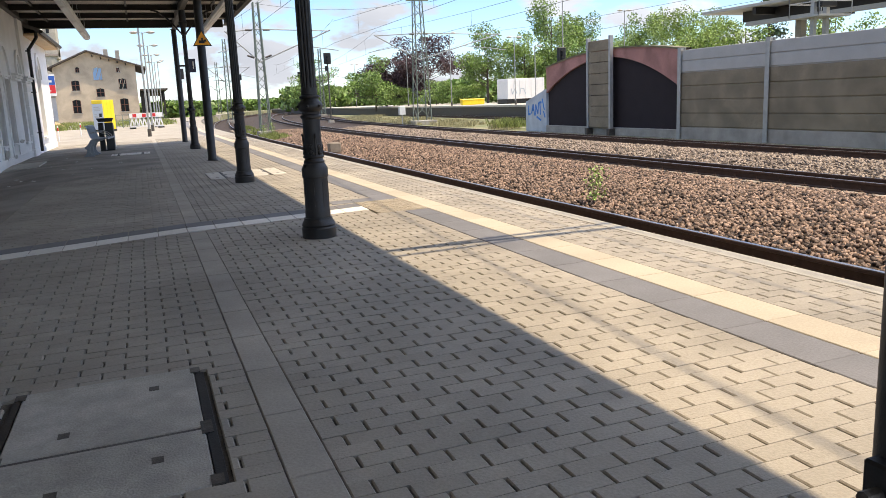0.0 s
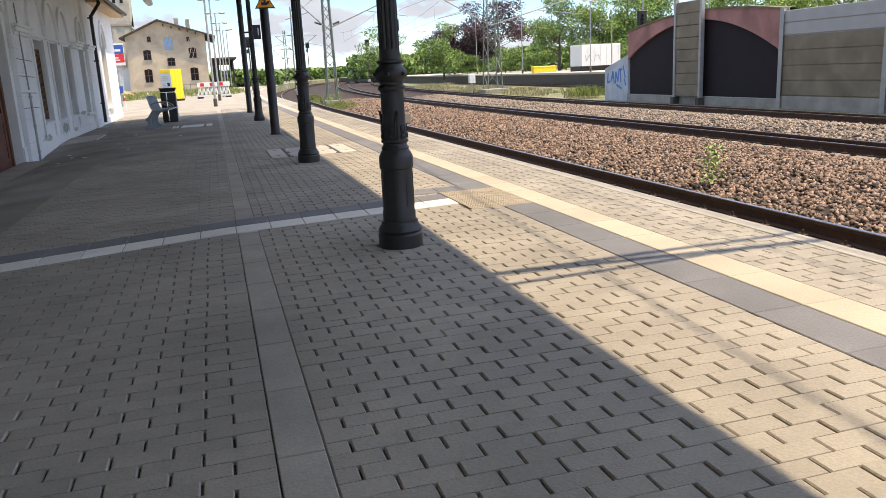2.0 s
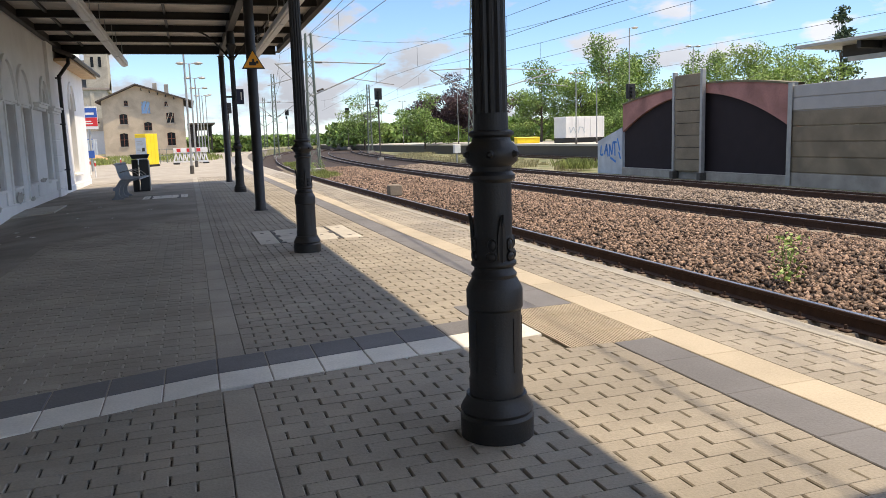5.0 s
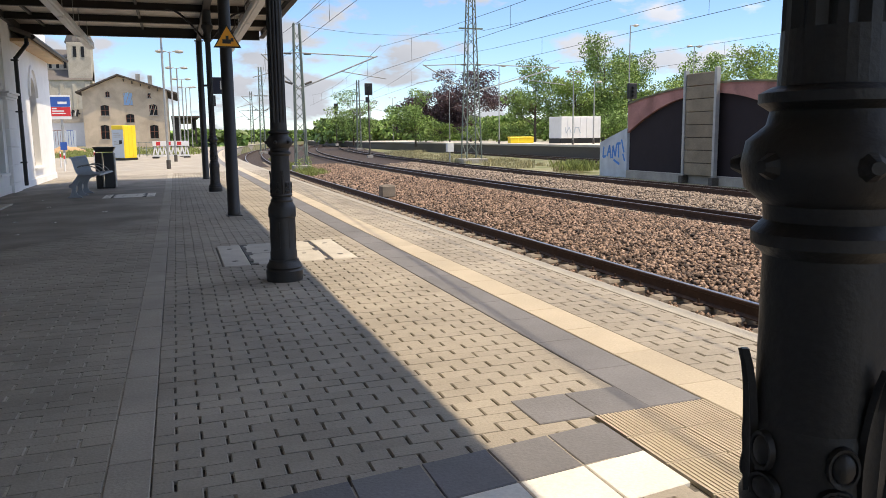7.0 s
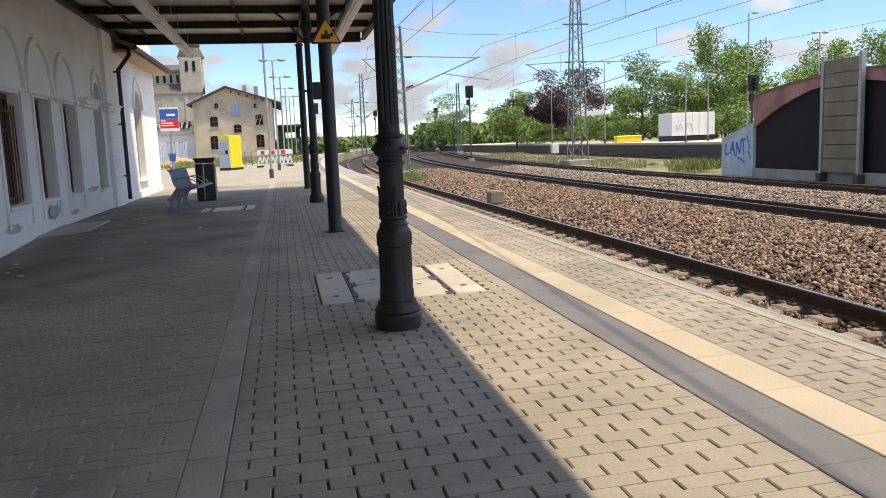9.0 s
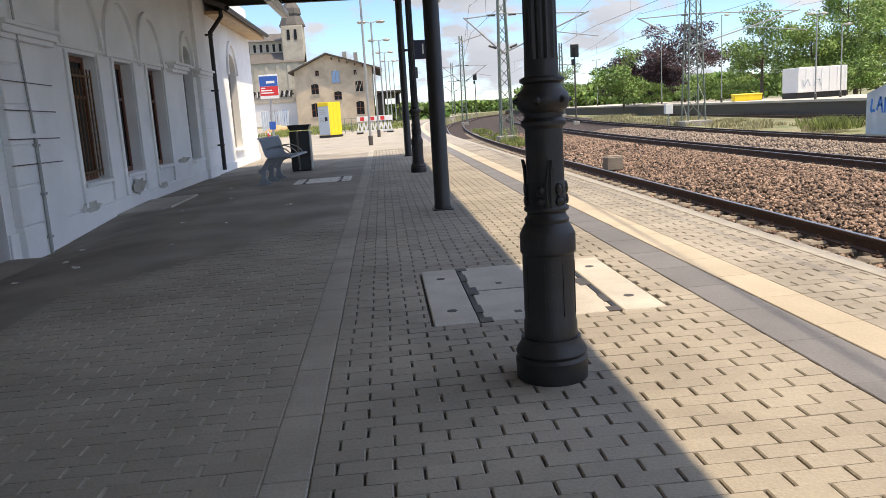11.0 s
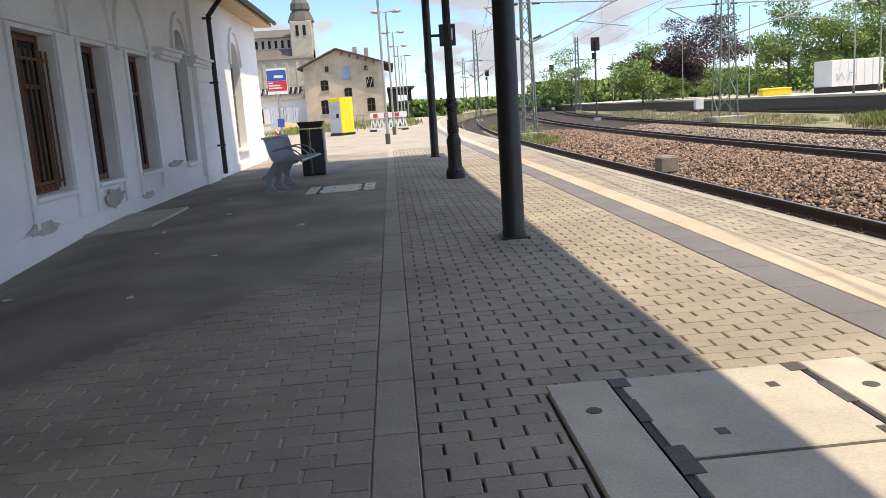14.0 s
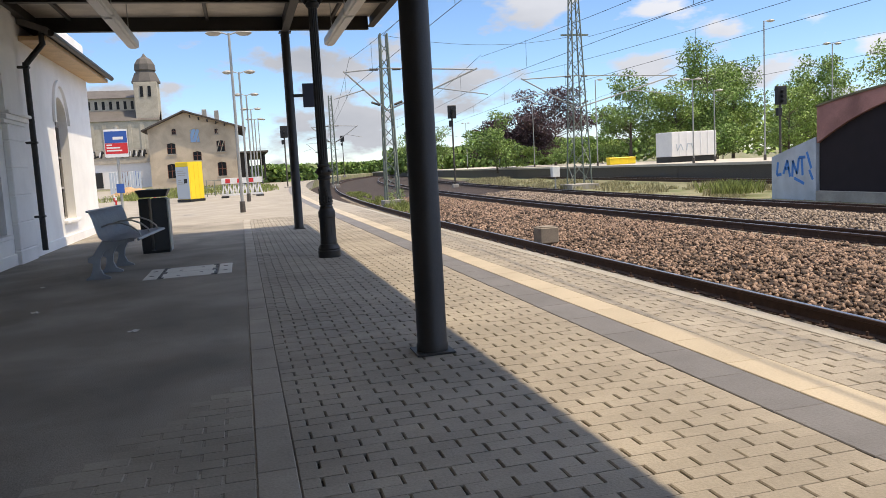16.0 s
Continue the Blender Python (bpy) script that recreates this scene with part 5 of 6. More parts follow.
for i, (x, y, h, sp_, lf_, lb) in enumerate(spec_):
    tree(x * 1.017 + 0.1, y, p2z(y) - 0.2 if y > 50 else 0.0, h * 1.05, sp_ * 1.05, lf_, lb, 20 + i, 15000 if lf_ is M_LEAF_PURPLE else 7500 if h > 7 else 6000, 0.125 if y > 80 else 0.105)
tree(69.156, 75, 0.3, 13.7, 3.8, M_LEAF_DARK, "dark spruce rising above the other trees", 77, 3200, 0.2, True, "spruce")

# bushes and weeds
for i, (x, y, h, s) in enumerate(((33, 92, 3.0, 2.6), (37.5, 78, 3.0, 2.4), (41, 77, 3.2, 2.5), (30.5, 99, 2.6, 2.6), (50, 76, 3.2, 3.0), (36, 90, 2.4, 2.6), (43.5, 80, 2.8, 2.4), (54, 74, 3.2, 2.6))):
    tagged(tree(x * 1.017 + 0.1, y, p2z(y) - 0.2, h, s, M_LEAF_BRIGHT if i % 2 else M_LEAF, "low green bush at the foot of the trees", 120 + i, 3500, 0.10, False, "bush"), category="bush")


def far_wood(name, x0, x1, y, h, n, seed, leaf):
    """A distant belt of trees as one mass of leaf clumps."""
    rng = np.random.default_rng(seed)
    cx_ = rng.uniform(x0, x1, n)
    hh = h * (0.55 + 0.45 * np.array([noise.noise((v * 0.09, seed, 0)) * 0.5 + 0.5 for v in cx_]))
    cen = np.stack([cx_, y + rng.uniform(-6, 6, n), rise(y) + hh * rng.uniform(0.0, 1.0, n) ** 0.7], 1)
    nrm = rng.normal(size=(n, 3))
    nrm /= np.linalg.norm(nrm, axis=1, keepdims=True)
    tan = np.cross(nrm, rng.normal(size=(n, 3)))
    tan /= np.linalg.norm(tan, axis=1, keepdims=True)
    bit = np.cross(nrm, tan)
    s = rng.uniform(0.25, 0.65, (n, 1))
    P = np.stack([cen - tan * s, cen - bit * s * 0.7, cen + tan * s, cen + bit * s * 0.7], 1).reshape(-1, 3)
    ob = raw(name, P.tolist(), np.arange(n * 4).reshape(-1, 4).tolist(), leaf)
    return tagged(ob, "distant belt of green trees and scrub along the line", "woods", kind="stuff")


far_wood("far_woods", -10, 40, 205, 3.6, 9000, 5, M_LEAF)
far_wood("far_woods", 25, 75, 150, 5.0, 9000, 6, M_LEAF)
far_wood("far_woods", 60, 190, 120, 9.0, 14000, 7, M_LEAF_BRIGHT)
far_wood("far_woods", 50, 150, 40, 5.5, 12000, 8, M_LEAF_BRIGHT)
far_wood("far_woods", 1.5, 9, 116, 2.4, 3500, 9, M_LEAF)
far_wood("far_woods", -120, -30, 170, 8.0, 6000, 10, M_LEAF)


def tufts(name, spots, material, label, seed, per=70):
    """Grass and weeds: narrow bent blades."""
    rng = random.Random(seed)
    V, F = [], []
    for x, y, z, r, h in spots:
        for _ in range(per):
            a, d = rng.uniform(0, 6.283), r * math.sqrt(rng.random())
            px_, py_ = x + math.cos(a) * d, y + math.sin(a) * d
            hh, b = h * rng.uniform(0.5, 1.1), rng.uniform(0, 6.283)
            w = 0.012 + 0.012 * rng.random()
            lx, ly = math.cos(b) * hh * 0.4, math.sin(b) * hh * 0.4
            o = len(V)
            V += [(px_ - w * math.sin(b), py_ + w * math.cos(b), z), (px_ + w * math.sin(b), py_ - w * math.cos(b), z), (px_ + lx * 0.4 + w * 0.6 * math.sin(b), py_ + ly * 0.4, z + hh * 0.6), (px_ + lx, py_ + ly, z + hh)]
            F += [(o, o + 1, o + 2), (o, o + 2, o + 3)]
    return tagged(raw(name, V, F, material), label, "grass", kind="stuff")


rg = random.Random(9)
sp1 = [(rg.uniform(6.413, 7.655), rg.uniform(46, 75), 0, rg.uniform(0.15, 0.4), rg.uniform(0.12, 0.35)) for _ in range(40)]
tufts("weeds", [(x + bend(y), y, -0.75 + rise(y), r, h) for x, y, z, r, h in sp1], M_GRASS, "green weeds growing between the tracks", 3)
sp2 = [(rg.uniform(18.255, 23.985), rg.uniform(42, 95), 0, rg.uniform(0.3, 0.8), rg.uniform(0.15, 0.4)) for _ in range(130)]
tufts("dry_grass", [(x + bend(y), y, -0.8 + rise(y), r, h) for x, y, z, r, h in sp2], M_DRYGRASS, "dry yellow grass beside the far tracks", 4)
tufts("roadside_grass", [(rg.uniform(-8, 2), rg.uniform(60, 100), rise(75), 0.7, 0.35) for _ in range(90)], M_GRASS, "green grass round the derelict house", 6)
tufts("roadside_weeds", [(20.356 + rg.uniform(-0.6, 0.8), 43 + rg.uniform(0, 3), -0.72 + rise(44), 0.5, 0.55) for _ in range(14)], M_GRASS, "bright weeds at the end of the wall", 8)


def weed(x, y, z, h, seed):
    rng = np.random.default_rng(seed)
    w = empty("weed_plant", x, y, z)
    tagged(w, "bright green weed growing out of the ballast", "plant")
    st = bmesh.new()
    for i in range(4):
        a = i * 1.6
        rod((0, 0, -0.05), (math.cos(a) * 0.1, math.sin(a) * 0.1, h * rng.uniform(0.6, 1.0)), 0.006, 0.003, 5, st)
    part("stems", st, M_GRASS, w)
    n = 170
    cen = np.stack([rng.normal(0, 0.1, n), rng.normal(0, 0.1, n), rng.uniform(0.04, h, n)], 1)
    nrm = rng.normal(size=(n, 3)) + (0, 0, 0.8)
    nrm /= np.linalg.norm(nrm, axis=1, keepdims=True)
    tan = np.cross(nrm, rng.normal(size=(n, 3)))
    tan /= np.linalg.norm(tan, axis=1, keepdims=True)
    bit = np.cross(nrm, tan)
    s = rng.uniform(0.02, 0.05, (n, 1))
    P = np.stack([cen - tan * s, cen - bit * s * 0.5, cen + tan * s, cen + bit * s * 0.5], 1).reshape(-1, 3)
    raw("leaves", P.tolist(), np.arange(n * 4).reshape(-1, 4).tolist(), M_LEAF_BRIGHT, w)


weed(6.948, 13.0, -0.74, 0.62, 2)
weed(7.272, 51.2, -0.6 + rise(51), 0.7, 3)
weed(6.604, 50.2, -0.6 + rise(51), 0.6, 4)

# ---- derelict house, church, forecourt ----
HY, HZ = 105.0, 0.55
house = empty("house", 0, 0, 0)
tagged(house, "derelict ochre two-storey house with a gabled roof", "house")
HX0, HX1, HA = -9.5, -0.36, -5.62
bm = bmesh.new()
edges = []


def hloop(pts):
    vs = [bm.verts.new((x, HY, z)) for x, z in pts]
    for a, b in zip(vs, vs[1:] + vs[:1]):
        edges.append(bm.edges.new((a, b)))


hloop([(HX0, HZ - 0.6), (HX1, HZ - 0.6), (HX1, 6.75), (HA, 8.35), (HX0, 6.6)])
wins = [(-8.3, -7.5, 3.9, 5.1), (-3.66, -2.87, 3.94, 5.2), (-5.95, -5.15, 3.1, 4.1), (-8.42, -7.6, 1.25, 2.85), (-3.72, -2.88, 1.25, 2.82), (-7.75, -7.35, 6.0, 6.65), (-3.75, -3.4, 5.9, 6.5), (-6.06, -5.22, 5.1, 6.55)]
wins = [(-7.65 + 1.127 * (x0 + 8.3), -7.65 + 1.127 * (x1 + 8.3), z0, z1) for x0, x1, z0, z1 in wins]
for x0, x1, z0, z1 in wins:
    hloop([(x0, z0), (x1, z0), (x1, z1 - 0.12), ((x0 + x1) / 2, z1), (x0, z1 - 0.12)])
bmesh.ops.triangle_fill(bm, use_beauty=True, use_dissolve=False, edges=edges)
res = bmesh.ops.extrude_face_region(bm, geom=bm.faces[:])
bmesh.ops.translate(bm, verts=[v for v in res["geom"] if isinstance(v, bmesh.types.BMVert)], vec=(0, 0.4, 0))
bmesh.ops.recalc_face_normals(bm, faces=bm.faces[:])
part("gable_wall", bm, M_HOUSE, house)
part("side_wall", box(HX1 - 0.4, HX1 - 0.002, HY + 0.4, HY + 17, HZ - 0.6, 6.6), M_HOUSE, house)
part("rear_wall", box(HX0, HX0 + 0.4, HY + 0.4, HY + 17, HZ - 0.6, 6.2), M_HOUSE, house)
# added upright black sheet, standing in for the dark rooms behind the windows
part("floor_inside", box(HX0 + 0.4, HX1 - 0.4, HY + 1.8, HY + 2.0, HZ - 0.6, 6.5), M_BLACK, house)
for x0, x1, z0, z1 in wins:
    w = part("window", box(x0 - 0.0, x1, HY + 0.16, HY + 0.2, z0, z1 - 0.05), M_PALEBLUE if z0 == 5.1 else M_GLASS, house, "window boarded with a blue sheet" if z0 == 5.1 else "")
    fr = bmesh.new()
    for a in ((x0, x0 + 0.06, z0, z1 - 0.1), (x1 - 0.06, x1, z0, z1 - 0.1), ((x0 + x1) / 2 - 0.03, (x0 + x1) / 2 + 0.03, z0, z1 - 0.1), (x0, x1, (z0 + z1) / 2 - 0.03, (z0 + z1) / 2 + 0.03)):
        box(a[0], a[1], HY + 0.1, HY + 0.15, a[2], a[3], 0, fr)
    part("frame", fr, M_PALEBLUE if z0 == 5.1 else M_WOOD, w)
    part("sill", box(x0 - 0.1, x1 + 0.1, HY - 0.1, HY + 0.1, z0 - 0.1, z0 - 0.002), M_CONC, w)
for a, b, za, zb, nm in ((HX0 - 0.6, HA, 6.38, 8.4, "roof_slope"), (HA, HX1 + 1.2, 8.4, 6.3, "roof_slope")):
    bm = bmesh.new()
    vs = [bm.verts.new((x, y, z)) for y in (HY - 0.7, HY + 17.5) for x, z in ((a, za), (b, zb), (b, zb + 0.16), (a, za + 0.16))]
    for i in range(4):
        bm.faces.new((vs[i], vs[(i + 1) % 4], vs[4 + (i + 1) % 4], vs[4 + i]))
    bm.faces.new(vs[:4][::-1]), bm.faces.new(vs[4:])
    bmesh.ops.recalc_face_normals(bm, faces=bm.faces[:])
    part(nm, bm, M_ROOF, house)
for x, y in ((-3.6, HY + 4), (-2.3, HY + 6)):
    part("chimney", box(x - 0.25, x + 0.25, y - 0.3, y + 0.3, 7.0, 8.9, 0.02), M_CONC, house, "grey chimney")
bk = bmesh.new()
for i in range(5):
    x = -5.0 + i * 0.9
    beam((x, HY - 0.55, 7.95 - 0.26 * i), (x, HY - 0.02, 7.8 - 0.26 * i), 0.12, 0.14, bk)
part("purlin_ends", bk, M_BEAM, house)
# slanting shadow streaks on the gable, modelled as thin raised strips
st = bmesh.new()
for x, top, fall in ((-4.5, 7.7, 1.7), (-4.1, 7.55, 2.2), (-3.7, 7.4, 2.5), (-2.4, 7.0, 1.2), (-1.95, 6.85, 2.2), (-1.5, 6.7, 2.7), (-1.1, 6.55, 2.9)):
    beam((x, HY - 0.02, top), (x - 0.36 * fall, HY - 0.02, top - fall), 0.035, 0.07, st)
part("plaster_ridges", st, M_HOUSE, house, "raised strips in place of slanting shadow streaks on the gable")
shed = empty("goods_shed", 0, 0, 0)
tagged(shed, "long dark goods shed with a projecting roof", "shed")
part("wall", box(0.0, 1.0, 108, 150, 0.5, 3.6), M_BEAM, shed)
part("roof", box(-0.1, 3.2, 107, 151, 3.7, 3.9, 0.02), M_ROOF, shed)
for y in (108, 114, 120, 126):
    part("post", box(2.6, 2.8, y, y + 0.2, 0.5, 3.7), M_BEAM, shed)

ch = empty("church", 0, 0, 0)
tagged(ch, "large pale church-like building with a stepped roof and tower", "church")
CY = 150.0
part("nave_wall", box(-29.0, -12.6, CY, CY + 16, -0.2, 11.0), M_CHURCH, ch)
for i in range(9):
    x = -28.3 + i * 1.9
    part("buttress", box(x - 0.3, x + 0.3, CY - 0.12, CY, 4.5, 10.6, 0.03), M_CHURCH, ch)
bm = bmesh.new()
vs = [bm.verts.new(p) for p in ((-29.6, CY - 0.25, 10.9), (-12.2, CY - 0.25, 10.9), (-12.2, CY + 4, 12.9), (-29.6, CY + 4, 12.9), (-29.6, CY + 4, 10.9), (-12.2, CY + 4, 10.9))]
for q in ((0, 1, 2, 3), (0, 3, 4), (1, 5, 2), (0, 4, 5, 1), (4, 3, 2, 5)):
    bm.faces.new([vs[i] for i in q])
bmesh.ops.recalc_face_normals(bm, faces=bm.faces[:])
part("lower_roof", bm, M_SLATE, ch)
part("clerestory", box(-28.6, -14.0, CY + 4, CY + 12, 12.0, 14.9), M_CHURCH, ch)
for i in range(11):
    x = -27.8 + i * 1.12
    part("window", box(x - 0.22, x + 0.22, CY + 3.93, CY + 4.1, 13.1, 14.4), M_GLASS, ch)
bm = bmesh.new()
vs = [bm.verts.new(p) for p in ((-29.0, CY + 3.5, 14.9), (-14.4, CY + 3.5, 14.9), (-14.4, CY + 8, 16.6), (-29.0, CY + 8, 16.6), (-29.0, CY + 12.5, 14.9), (-14.4, CY + 12.5, 14.9))]
for q in ((0, 1, 2, 3), (3, 2, 5, 4), (0, 3, 4), (1, 5, 2), (0, 4, 5, 1)):
    bm.faces.new([vs[i] for i in q])
bmesh.ops.recalc_face_normals(bm, faces=bm.faces[:])
part("upper_roof", bm, M_SLATE, ch)
part("tower", box(-15.8, -12.2, CY + 0.6, CY + 5, 10.5, 17.1, 0.05), M_CHURCH, ch)
for x in (-14.6, -13.4):
    part("window", box(x - 0.24, x + 0.24, CY + 0.5, CY + 0.7, 14.7, 16.4), M_GLASS, ch)
cap = bmesh.new()
own = turned([(2.35, 17.05), (2.35, 17.3), (1.75, 18.7), (1.55, 18.75), (1.55, 19.0), (1.75, 19.15), (1.65, 20.1), (1.15, 20.9), (0.4, 21.35), (0.08, 21.9)], 8)
bmesh.ops.transform(own, verts=own.verts, matrix=Matrix.Translation((-14.0, CY + 2.8, 0)) @ Matrix.Rotation(radians(22.5), 4, "Z"))
part("tower_cap", join(cap, own), M_SLATE, ch, "grey slate tower cap")
gw = empty("boundary_wall", 0, 0, 0)
tagged(gw, "low pale yard building with white and blue graffiti", "wall")
part("wall", box(-26, -10.5, 118, 118.4, 0.4, 3.4), M_WHITE, gw)
part("parapet", box(-26.2, -10.3, 117.8, 118.5, 3.4, 4.0), M_CHURCH, gw)
st = bmesh.new()
rgs = random.Random(4)
for i in range(14):
    x = -19.6 + i * 0.62
    beam((x, 117.75, 4.15), (x + rgs.uniform(-0.15, 0.3), 117.75, 5.0), 0.05, 0.26, st)
    beam((x, 117.74, rgs.uniform(4.2, 4.9)), (x + 0.45, 117.74, rgs.uniform(4.2, 4.9)), 0.05, 0.22, st)
part("parapet_board", box(-21.5, -10.4, 117.85, 118.4, 4.0, 5.1), M_CHURCH, gw)
part("graffiti_strokes", st, M_BLACK, gw, "black and white sprayed strokes")
st2 = bmesh.new()
for i in range(12):
    x = -19.4 + i * 0.7
    beam((x, 117.72, 4.25), (x + rgs.uniform(0.0, 0.2), 117.72, 4.9), 0.05, 0.15, st2)
part("graffiti_fill", st2, M_WHITE, gw, "white sprayed fill")
for x, w_, m_ in ((-14.6, 1.2, M_WOOD), (-17.4, 0.9, M_BLACK), (-12.9, 0.8, M_BLUE)):
    part("door", box(x, x + w_, 117.9, 118.0, 0.5, 2.4), m_, gw)
cg = empty("corrugated_gate", -11.2, 88, 0.12)
tagged(cg, "blue-grey corrugated metal gate", "gate")
for i in range(12):
    part("sheet_rib", box(i * 0.22, i * 0.22 + 0.18, -0.03, 0.03 + 0.02 * (i % 2), 0, 1.9, 0.01), M_BLUEGREY, cg)
hp = bmesh.new()
bmesh.ops.create_grid(hp, x_segments=24, y_segments=12, size=1)
for v in hp.verts:
    r = max(0.0, 1 - (v.co.x ** 2 + v.co.y ** 2))
    v.co = Vector((v.co.x * 1.7, v.co.y * 1.4, 0.75 * r * (0.8 + 0.4 * noise.noise((v.co.x * 3, v.co.y * 3, 1)))))
sh_ = part("sand_mound", hp, M_SAND)
sh_.matrix_basis = pose(-8.6, 82, 0.05)
tagged(sh_, "heap of orange building sand behind the fence", "heap")

tm = empty("yellow_kiosk", -2.612, 55.8, deck(-2.6, 55.8), -38)
tm.scale = (0.68, 0.68, 0.88)
tagged(tm, "yellow parcel machine with a blue-grey front", "machine")
part("base", box(-0.62, 0.62, -0.65, 0.95, 0, 0.14), M_BLACK, tm)
part("body", box(-0.6, 0.6, -0.6, 0.9, 0.14, 2.25, 0.02), M_YELLOW, tm)
fp = part("front_panel", box(-0.585, 0.585, -0.625, -0.603, 0.16, 1.98, 0.004), M_BLUEGREY, tm, "blue-grey printed front")
part("header", box(-0.585, 0.585, -0.625, -0.603, 2.0, 2.22, 0.004), M_YELLOW, tm)
for z in (1.72, 1.6, 1.48, 1.2, 1.1, 1.0):
    part("print_bar", box(-0.42, 0.1 + 0.25 * math.sin(z * 9), -0.629, -0.6255, z, z + 0.05), M_GALV, fp)
part("screen", box(0.12, 0.42, -0.631, -0.6255, 1.05, 1.3), M_BLACK, fp)
for i in range(3):
    part("locker_seam", box(0.601, 0.604, -0.5 + 0.46 * i, -0.48 + 0.46 * i, 0.2, 2.2), M_ORANGE, tm)

br = empty("site_barrier", 0, 0, 0)
tagged(br, "red and white site barrier boards with openings", "barrier")
bx0, bx1, by = -1.08, 1.0, 57.3
bz = deck(0, by)
part("board", box(bx0, bx1, by - 0.03, by + 0.03, bz + 0.72, bz + 1.02, 0.005), M_WHITE, br)
for i in range(3):
    part("red_field", box(bx0 + 0.2 + 0.6 * i, bx0 + 0.44 + 0.6 * i, by - 0.034, by - 0.0305, bz + 0.76, bz + 0.98), M_RED, br)
part("lower_rail", box(bx0, bx1, by - 0.03, by + 0.03, bz + 0.1, bz + 0.2, 0.005), M_WHITE, br)
lz = bmesh.new()
for i in range(8):
    x = bx0 + 0.02 + i * (bx1 - bx0 - 0.04) / 8
    beam((x, by, bz + 0.18), (x + 0.12, by, bz + 0.72), 0.03, 0.08, lz)
    beam((x + 0.24, by, bz + 0.18), (x + 0.12, by, bz + 0.72), 0.03, 0.08, lz)
part("lattice", lz, M_WHITE, br)
for x in (bx0 + 0.15, bx1 - 0.15):
    part("foot", box(x - 0.2, x + 0.2, by - 0.35, by + 0.35, bz, bz + 0.1, 0.02), M_BLACK, br, "black rubber foot")
fe = empty("mesh_fence", -3.424, 63.0, deck(-3.7, 63))
tagged(fe, "green wire fence beside the machine", "fence")
for i in range(8):
    part("post", rod((i * 0.45, 0, 0), (i * 0.45, 0, 1.05), 0.022), M_MAST, fe)
for z in (0.2, 0.6, 1.0):
    part("rail", rod((0, 0, z), (3.15, 0, z), 0.014), M_MAST, fe)
po = empty("bollard_post", -4.092, 42.3, deck(-4.0, 42.3))
tagged(po, "slim red and white marker post", "post", "marker posts")
part("pole", rod((0, 0, 0), (0, 0, 0.75), 0.03), M_WHITE, po)
part("red_band", rod((0, 0, 0.5), (0, 0, 0.65), 0.0315), M_RED, po)
for x, y in ((-4.76, 46.5), (-3.519, 48.5), (-5.333, 43.3)):
    copy_thing(po, pose(x, y, deck(-4.0, y)))

sg = empty("advertising_board", -5.171, 51.3, deck(-4, 51.3) + 0.2)
tagged(sg, "blue and red advertising board on a galvanised post", "sign")
part("post", rod((0, 0, -0.2), (0, 0, 3.4), 0.06, seg=10), M_GALV, sg)
bd = part("board", box(-0.47, 0.47, -0.11, -0.065, 2.1, 3.3, 0.004), M_WHITE, sg)
part("blue_field", box(-0.455, 0.455, -0.114, -0.1105, 2.72, 3.22), M_BLUE, bd)
part("red_field", box(-0.455, 0.455, -0.114, -0.1105, 2.25, 2.71), M_RED, bd)
tx = bmesh.new()
for i, (w_, z) in enumerate(((0.22, 2.6), (0.55, 2.48), (0.62, 2.36))):
    box(-0.4, -0.4 + w_, -0.1175, -0.1145, z, z + 0.06, 0, tx)
box(-0.12, 0.3, -0.1175, -0.1145, 2.86, 2.98, 0, tx)
part("print_bars", tx, M_WHITE, bd)
part("lower_plate", box(-0.16, 0.16, -0.09, -0.06, 0.55, 0.95, 0.004), M_BLUE, sg, "small blue plate")

# ---- things on the platform ----
bn = empty("platform_bench", -1.666, 25.75, deck(-1.86, 25.75), -3.5)
tagged(bn, "grey perforated steel bench with curved plate legs and loop armrests", "bench")
bl = 1.9
LEG = [(-0.25, 0.0), (0.03, 0.0), (0.03, 0.02), (-0.05, 0.06), (-0.085, 0.14), (-0.075, 0.24), (-0.02, 0.34), (0.09, 0.40), (0.26, 0.43), (0.34, 0.445), (0.34, 0.47), (-0.03, 0.47), (-0.08, 0.40), (-0.15, 0.30), (-0.21, 0.27), (-0.21, 0.22), (-0.16, 0.20), (-0.17, 0.12), (-0.20, 0.05), (-0.25, 0.02)]


def plate(pts, y, th):
    bm = bmesh.new()
    f = bm.faces.new([bm.verts.new((a, y - th / 2, b)) for a, b in pts])
    res = bmesh.ops.extrude_face_region(bm, geom=[f])
    bmesh.ops.translate(bm, verts=[v for v in res["geom"] if isinstance(v, bmesh.types.BMVert)], vec=(0, th, 0))
    bmesh.ops.recalc_face_normals(bm, faces=bm.faces[:])
    return bm


for y in (-0.72, 0.0, 0.72):
    part("leg", plate(LEG, y, 0.05), M_BENCH, bn)
for y in (-0.62, 0.0, 0.62):
    pts = [(-0.05, 0.63), (0.05, 0.665), (0.18, 0.67), (0.30, 0.62), (0.38, 0.55), (0.40, 0.50)]
    part("armrest", sweep([(a, y, b) for a, b in pts], 0.011), M_GALV, bn)


